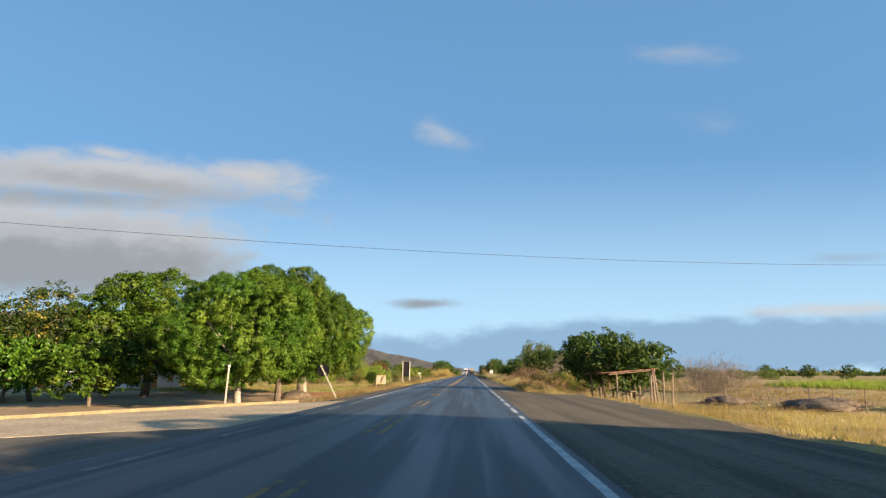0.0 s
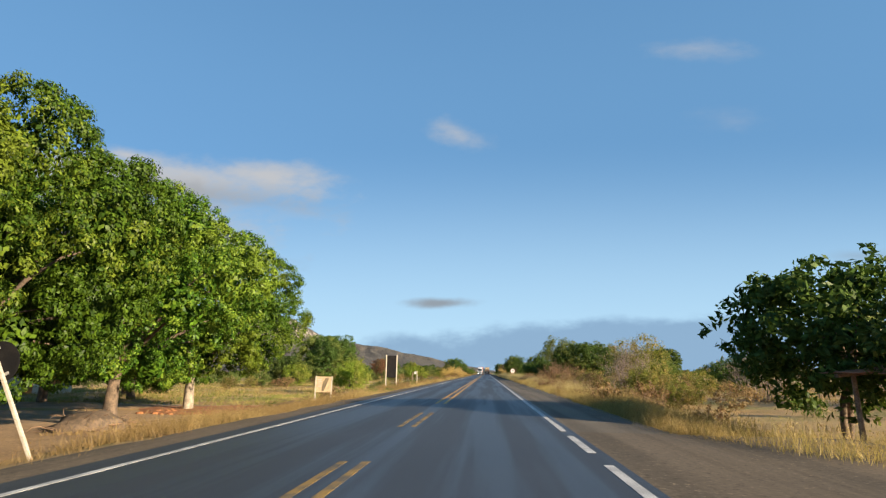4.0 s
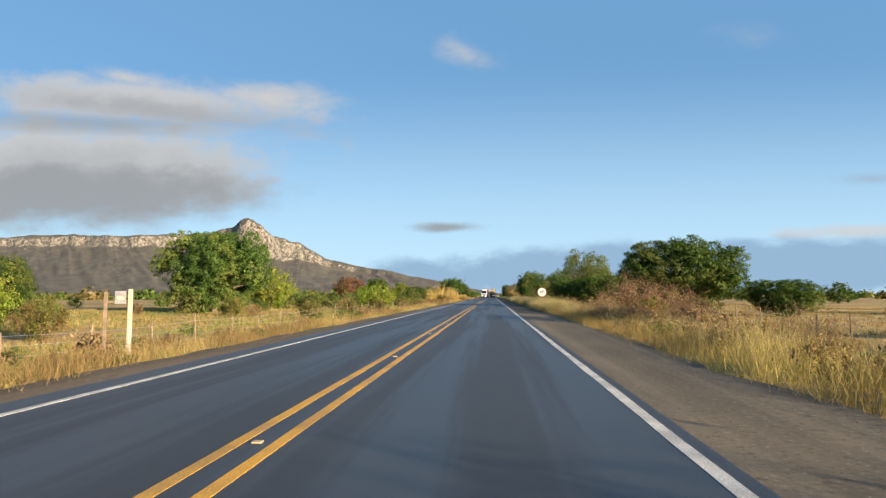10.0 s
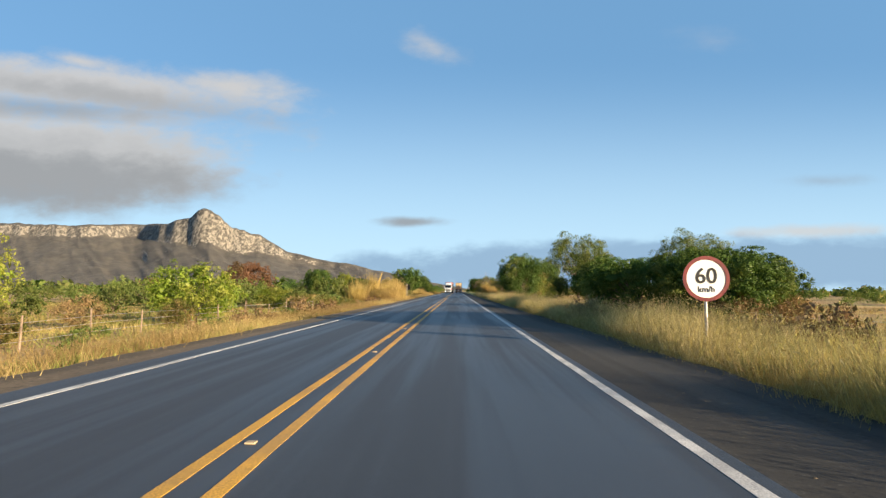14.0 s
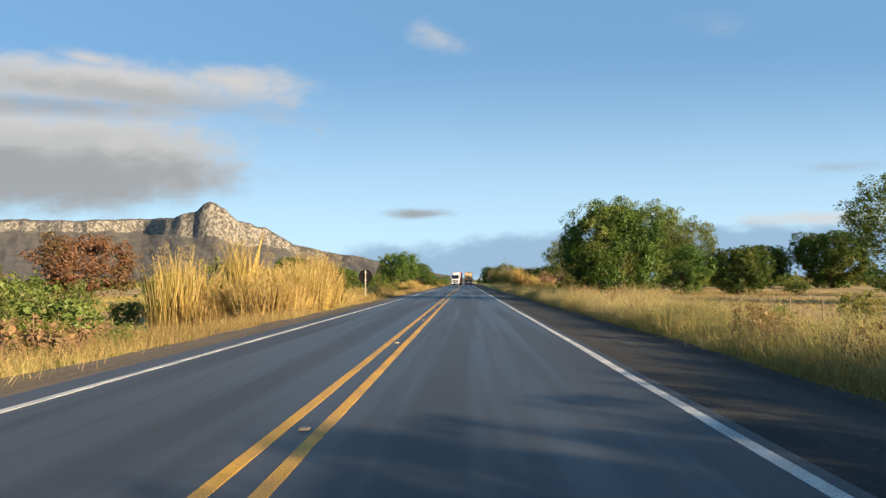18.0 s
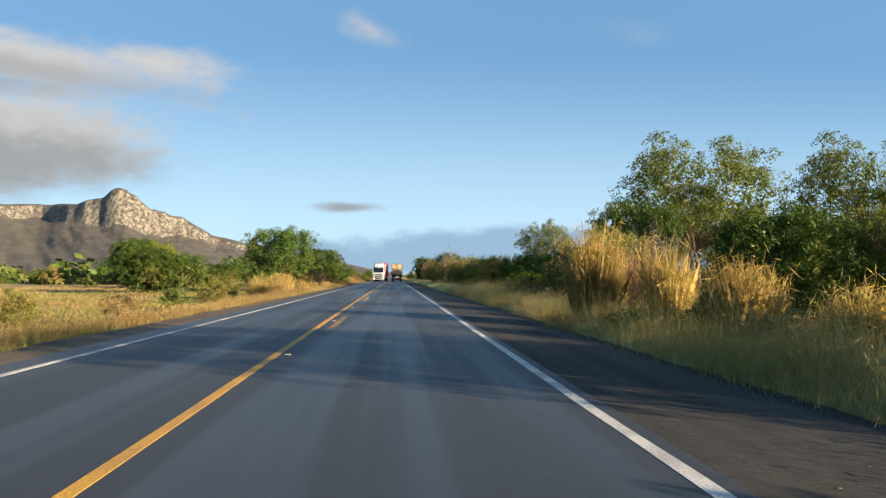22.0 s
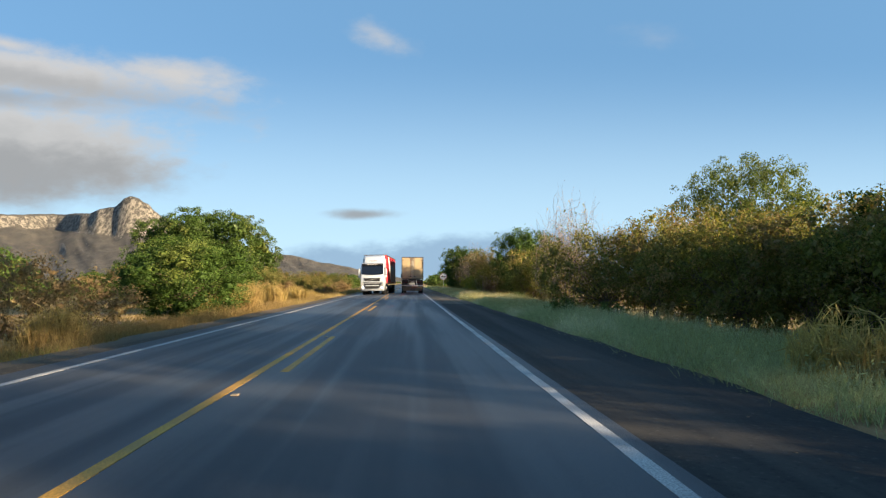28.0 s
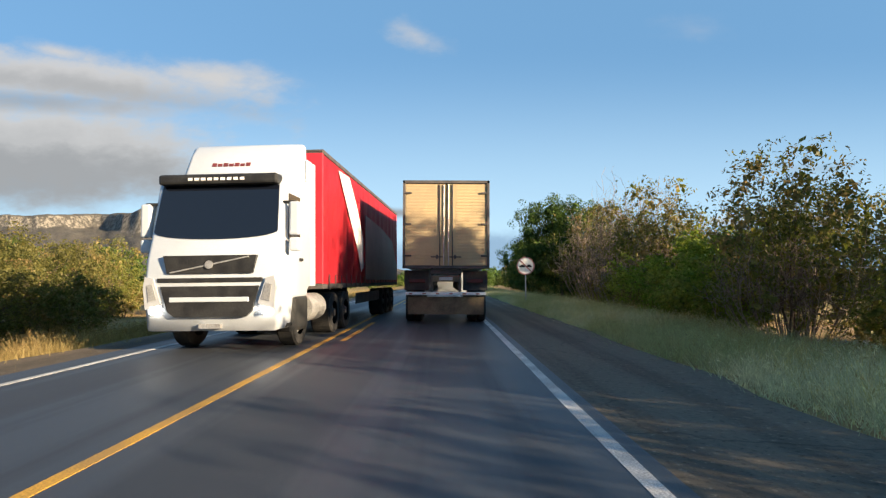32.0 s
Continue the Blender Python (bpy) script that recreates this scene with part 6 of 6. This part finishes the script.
def curtain_truck():
    """White cab-over tractor with a red curtain trailer, facing the camera."""
    t = thing("articulated_truck", "white cab-over lorry with a red curtain-sided trailer, oncoming", "truck", at=pose(-1.88, 379.1, -0.03, 0, -0.4, -3.0))
    w = 1.25
    side = [(0.10, 0.42), (0.02, 0.95), (0.0, 1.35), (0.06, 1.75), (0.20, 2.15), (0.48, 3.20), (0.75, 3.42), (2.15, 3.47), (2.2, 1.25), (1.95, 1.1), (1.9, 0.95), (0.95, 0.95), (0.85, 0.60), (0.8, 0.42)]
    bm = bmesh.new()
    prism(bm, side, -w, w, Matrix.Rotation(radians(90), 4, "Z") @ Matrix.Scale(-1, 4, (0, 1, 0)))
    bmesh.ops.recalc_face_normals(bm, faces=bm.faces)
    bmesh.ops.bevel(bm, geom=[e for e in bm.edges if abs(e.verts[0].co.x - e.verts[1].co.x) < 1e-5], offset=0.09, segments=3, affect="EDGES", profile=0.5)
    cab = part("cab", bm, M_CAB, t, "glossy white cab", True)
    tilt = lambda z: 0.20 + (z - 2.15) / 1.05 * 0.28  # how far back the screen lies at a height
    bm = bmesh.new()
    pts = [(1.18 * math.sin(a * math.pi / 16), 2.26 - 0.15 * math.cos(a * math.pi / 16)) for a in range(-8, 9)] + [(1.13, 3.16), (-1.13, 3.16)]
    a = [bm.verts.new((x, tilt(z) - 0.02, z)) for x, z in pts]
    b = [bm.verts.new((x, tilt(z) + 0.05, z)) for x, z in pts]
    bm.faces.new(a)
    for i in range(len(a)):
        bm.faces.new((a[i], a[(i + 1) % len(a)], b[(i + 1) % len(a)], b[i]))
    bmesh.ops.recalc_face_normals(bm, faces=bm.faces)
    part("windscreen", bm, M_SCREEN, cab, "dark tinted windscreen")
    visor = part("sun_visor", boxed((-1.15, 0.27, 3.16), (1.15, 0.60, 3.36), 0.05), M_BLACK, cab, "black sun visor")
    for i in range(9):
        part("visor_mark", boxed((-0.56 + 0.125 * i, 0.255, 3.23), (-0.48 + 0.125 * i, 0.269, 3.28)), M_PRINT, visor, "unreadable white lettering")
    bm = bmesh.new()
    for x in (-1, 1):
        for y, z, w2 in ((0.86, 3.42, 0.98), (1.10, 3.92, 0.95), (1.30, 4.13, 0.93), (2.15, 4.33, 1.18), (2.15, 3.42, 1.20)):
            bm.verts.new((x * w2, y, z))
    bm.verts.ensure_lookup_table()
    for k in range(5):
        bm.faces.new((bm.verts[k], bm.verts[(k + 1) % 5], bm.verts[5 + (k + 1) % 5], bm.verts[5 + k]))
    bm.faces.new(bm.verts[:5])
    bm.faces.new(bm.verts[5:])
    bmesh.ops.recalc_face_normals(bm, faces=bm.faces)
    bmesh.ops.bevel(bm, geom=bm.edges[:], offset=0.10, segments=4, affect="EDGES", profile=0.5)
    fair = part("roof_fairing", bm, M_CAB, cab, "white roof air deflector", True)
    back = Matrix.Translation((0, 0.99, 3.66)) @ Matrix.Rotation(radians(-30.6), 4, "X")
    for k in range(7):
        part("fairing_mark", boxed((-0.42 + 0.115 * k, -0.022, -0.045), (-0.33 + 0.115 * k, 0.01, 0.045 - 0.02 * (k % 2)), 0, back), M_RED_PAINT, fair, "unreadable red lettering")
    for s in (-1, 1):
        part("side_fairing", boxed((s * 1.2 - 0.03, 2.0, 1.2), (s * 1.2 + 0.03, 2.6, 3.95), 0.02), M_CAB, cab)
        part("side_window", boxed((min(s * 1.235, s * 1.262), 0.62, 2.05), (max(s * 1.235, s * 1.262), 1.35, 3.02), 0.01), M_SCREEN, cab, "dark side window")
        part("door_handle", boxed((min(s * 1.25, s * 1.29), 1.3, 1.72), (max(s * 1.25, s * 1.29), 1.48, 1.78), 0.01), M_BLACK, cab)
        arm = part("mirror_arm", boxed((min(s * 1.18, s * 1.46), 0.40, 2.78), (max(s * 1.18, s * 1.46), 0.45, 2.84), 0.01), M_BLACK, cab)
        part("mirror", boxed((s * 1.44 - 0.1, 0.36, 2.18), (s * 1.44 + 0.1, 0.52, 2.82), 0.04), M_CAB, arm, "white mirror housing")
        part("mirror", boxed((s * 1.44 - 0.1, 0.36, 1.88), (s * 1.44 + 0.1, 0.52, 2.14), 0.04), M_CAB, arm, "white mirror housing")
        hl = part("headlight", prism(bmesh.new(), [(s * 0.90, 0.92), (s * 1.19, 0.82), (s * 1.235, 1.22), (s * 1.20, 1.42), (s * 1.05, 1.38)], -0.04, 0.08), M_LENS, cab, "clear headlight unit")
        part("reflector", prism(bmesh.new(), [(s * 0.97, 1.00), (s * 1.12, 0.96), (s * 1.16, 1.26), (s * 1.06, 1.29)], -0.052, -0.042), M_STEEL, hl, "bright inner reflector")
        part("bulb", disc(bmesh.new(), 0.05, -0.06, 0.03, 0.78, s * 1.05, 16), M_HEAD, hl, "lit headlight")
        part("step", boxed((min(s * 0.95, s * 1.26), 0.5, 0.45), (max(s * 0.95, s * 1.26), 0.85, 0.52), 0.01), M_BLACK, cab)
    upper = part("grille", prism(bmesh.new(), [(-0.80, 1.47), (0.80, 1.47), (0.87, 1.80), (-0.87, 1.80)], -0.025, 0.10), M_BLACK, cab, "black upper grille")
    part("grille_bar", boxed((-0.75, -0.04, -0.012), (0.75, -0.027, 0.012), 0, Matrix.Translation((0, 0, 1.63)) @ Matrix.Rotation(radians(-11), 4, "Y")), M_STEEL, upper, "slanting chrome bar")
    part("badge", disc(bmesh.new(), 0.075, -0.055, -0.04, 1.63), M_STEEL, upper, "round plain chrome badge")
    low = part("grille", prism(bmesh.new(), [(-0.66, 0.68), (0.66, 0.68), (0.78, 0.78), (0.92, 1.24), (-0.92, 1.24), (-0.78, 0.78)], -0.03, 0.08), M_BLACK, cab, "black lower grille")
    part("grille_slat", boxed((-0.74, -0.05, 0.95), (0.74, -0.02, 1.04), 0.015), M_CAB, low, "white slat")
    part("air_slot", boxed((-0.98, -0.03, 1.31), (0.98, 0.03, 1.39), 0.015), M_BLACK, cab)
    part("plate_bar", boxed((-0.2, -0.01, 0.47), (0.2, 0.10, 0.55)), M_STEEL, cab, "grey number plate bar")
    for s in (-1, 1):
        part("wheel_arch", boxed((min(s * 0.9, s * 1.262), 0.93, 0.3), (max(s * 0.9, s * 1.262), 1.95, 1.05), 0.1), M_BLACK, t)
        wheel(t, s * 1.06, 1.45, 0.52, 0.51, 0.34, M_STEEL)
        part("fuel_tank", rod(bmesh.new(), (s * 0.92, 2.3, 0.72), (s * 0.92, 3.5, 0.72), 0.32, None, 20), M_STEEL, t, "polished aluminium tank")
        part("chassis_rail", boxed((s * 0.4 - 0.06, 1.2, 0.85), (s * 0.4 + 0.06, 7.0, 1.1)), M_CHASSIS, t)
        for yw in (4.3, 5.6):
            wheel(t, s * 1.0, yw, 0.52, 0.51, 0.50, M_FRAME)
        for yw in (12.2, 13.4, 14.6):
            wheel(t, s * 1.0, yw, 0.52, 0.51, 0.50, M_FRAME)
    # trailer
    y0, y1, zb, zt = 3.1, 16.2, 1.25, 4.42
    part("trailer_floor", boxed((-1.27, y0, zb - 0.12), (1.27, y1, zb), 0.01), M_FRAME, t)
    part("headboard", boxed((-1.27, y0, zb), (1.27, y0 + 0.08, zt), 0.02), M_CURTAIN, t, "red front wall")
    part("trailer_roof", boxed((-1.29, y0, zt - 0.10), (1.29, y1, zt + 0.02), 0.03), M_FRAME, t, "dark roof rail")
    part("rear_doors", boxed((-1.27, y1 - 0.08, zb), (1.27, y1, zt), 0.02), M_CURTAIN, t)
    for s in (-1, 1):
        bm = bmesh.new()
        n = 44
        rows = []
        for i in range(n + 1):
            y = y0 + 0.1 + (y1 - y0 - 0.2) * i / n
            bulge = 0.018 * math.sin(i * 1.9) + 0.012 * math.sin(i * 0.7)
            rows.append([bm.verts.new((s * (1.262 + bulge * k), y, z)) for z, k in ((zb - 0.02, 0.4), (2.1, 1), (3.2, 1), (zt - 0.1, 0))])
        for a, b in zip(rows, rows[1:]):
            for k in range(3):
                bm.faces.new((a[k], a[k + 1], b[k + 1], b[k]))
        bmesh.ops.solidify(bm, geom=bm.faces[:], thickness=0.02)
        bmesh.ops.recalc_face_normals(bm, faces=bm.faces)
        cur = part("curtain", bm, M_CURTAIN, t, "red tarpaulin side curtain")
        x0, x1 = sorted((s * 1.29, s * 1.302))
        part("print", prism(bmesh.new(), [(4.6, 4.2), (7.1, 2.2), (7.6, 1.6), (7.9, 1.75), (7.9, 2.6), (7.0, 3.5), (5.9, 4.25)], x0, x1, Matrix.Rotation(radians(90), 4, "Z") @ Matrix.Scale(-1, 4, (0, 1, 0))), M_PRINT, cur, "white swoosh print")
        part("print", prism(bmesh.new(), [(8.3, 1.35), (8.3, 3.45), (11.6, 3.3), (14.4, 3.0), (15.8, 2.0), (15.8, 1.35)], x0, x1, Matrix.Rotation(radians(90), 4, "Z") @ Matrix.Scale(-1, 4, (0, 1, 0))), M_CURTAIN_GREY, cur, "dark grey print")
        for i in range(20):
            part("strap", boxed((s * 1.292 - 0.006, y0 + 0.5 + 0.64 * i, zb - 0.14), (s * 1.292 + 0.006, y0 + 0.55 + 0.64 * i, zb + 0.22)), M_FRAME, cur, "dark tension strap")
        part("side_guard", boxed((s * 1.2 - 0.02, 7.2, 0.62), (s * 1.2 + 0.02, 11.4, 0.95), 0.01), M_FRAME, t)
        part("landing_leg", boxed((s * 0.9 - 0.07, 6.9, 0.35), (s * 0.9 + 0.07, 7.05, 1.15), 0.01), M_FRAME, t)


speed_sign()
overtaking_sign()
round_back_sign(-6.5, 236.5, 1.72, 0.55, 0, "round road sign seen from behind in the grass")
round_back_sign(-7.6, 41.8, 1.70, 0.45, -28, "leaning round road sign seen from behind")
plain_posts()
board_sign()
big_sign_back()
distance_marker()
bus_shelter()
loose_posts()
fence("wire_fence", [(20, 96), (19, 160), (21, 236)], "wire fence with rough wooden posts in the field")
fence("wire_fence", [(-13, 100), (-14, 170), (-13, 205)], "sagging wire fence with thin posts in the field", 4.0)
fence("wire_fence", [(25, 36), (27, 62), (24, 90)], "wire fence behind the bus stop", 3.0)
overhead_cable()
house(-50, 92, 9, 6, 2.8, 62, "small cream rendered house with tiled roof")
house(-58, 78, 8, 6, 2.8, 70, "low cream house half hidden by trees")
brush_pile(-13.5, 52.5, 3.2, 1.2, "heap of dead brown branches under the trees")
brush_pile(-9.2, 63.5, 2.6, 0.8, "heap of dead brush beside the red earth")
brush_pile(-7.8, 72, 2.6, 0.9, "heap of dry brush on the verge")
for bx, by, bw, bh in ((20.5, 44, 3.4, 0.9), (24, 39, 4.6, 1.1), (27, 43, 4.4, 0.9), (31.5, 38.5, 4.8, 1.2), (36, 42, 5.0, 1.0), (39, 37, 4.6, 1.2)):
    brush_pile(bx, by, bw, bh, "long heap of brush and rubble behind the bus stop")
stones("rubble", 70, 19, 30, 38, 50, 0.05, 0.15, M_STONE, "scattered rubble behind the bus stop", "rubble")
stones("verge_gravel", 1800, 4.2, 7.2, 20, 420, 0.008, 0.026, M_LAYBY, "loose gravel along the shoulder", "gravel")
stones("verge_litter", 26, 6.4, 8.6, 30, 400, 0.02, 0.05, M_LITTER, "scraps of pale litter on the verge", "litter")
stones("red_clods", 220, -18, -9, 62, 71, 0.06, 0.24, M_RED, "clods of turned red earth", "clods")
box_truck()
curtain_truck()
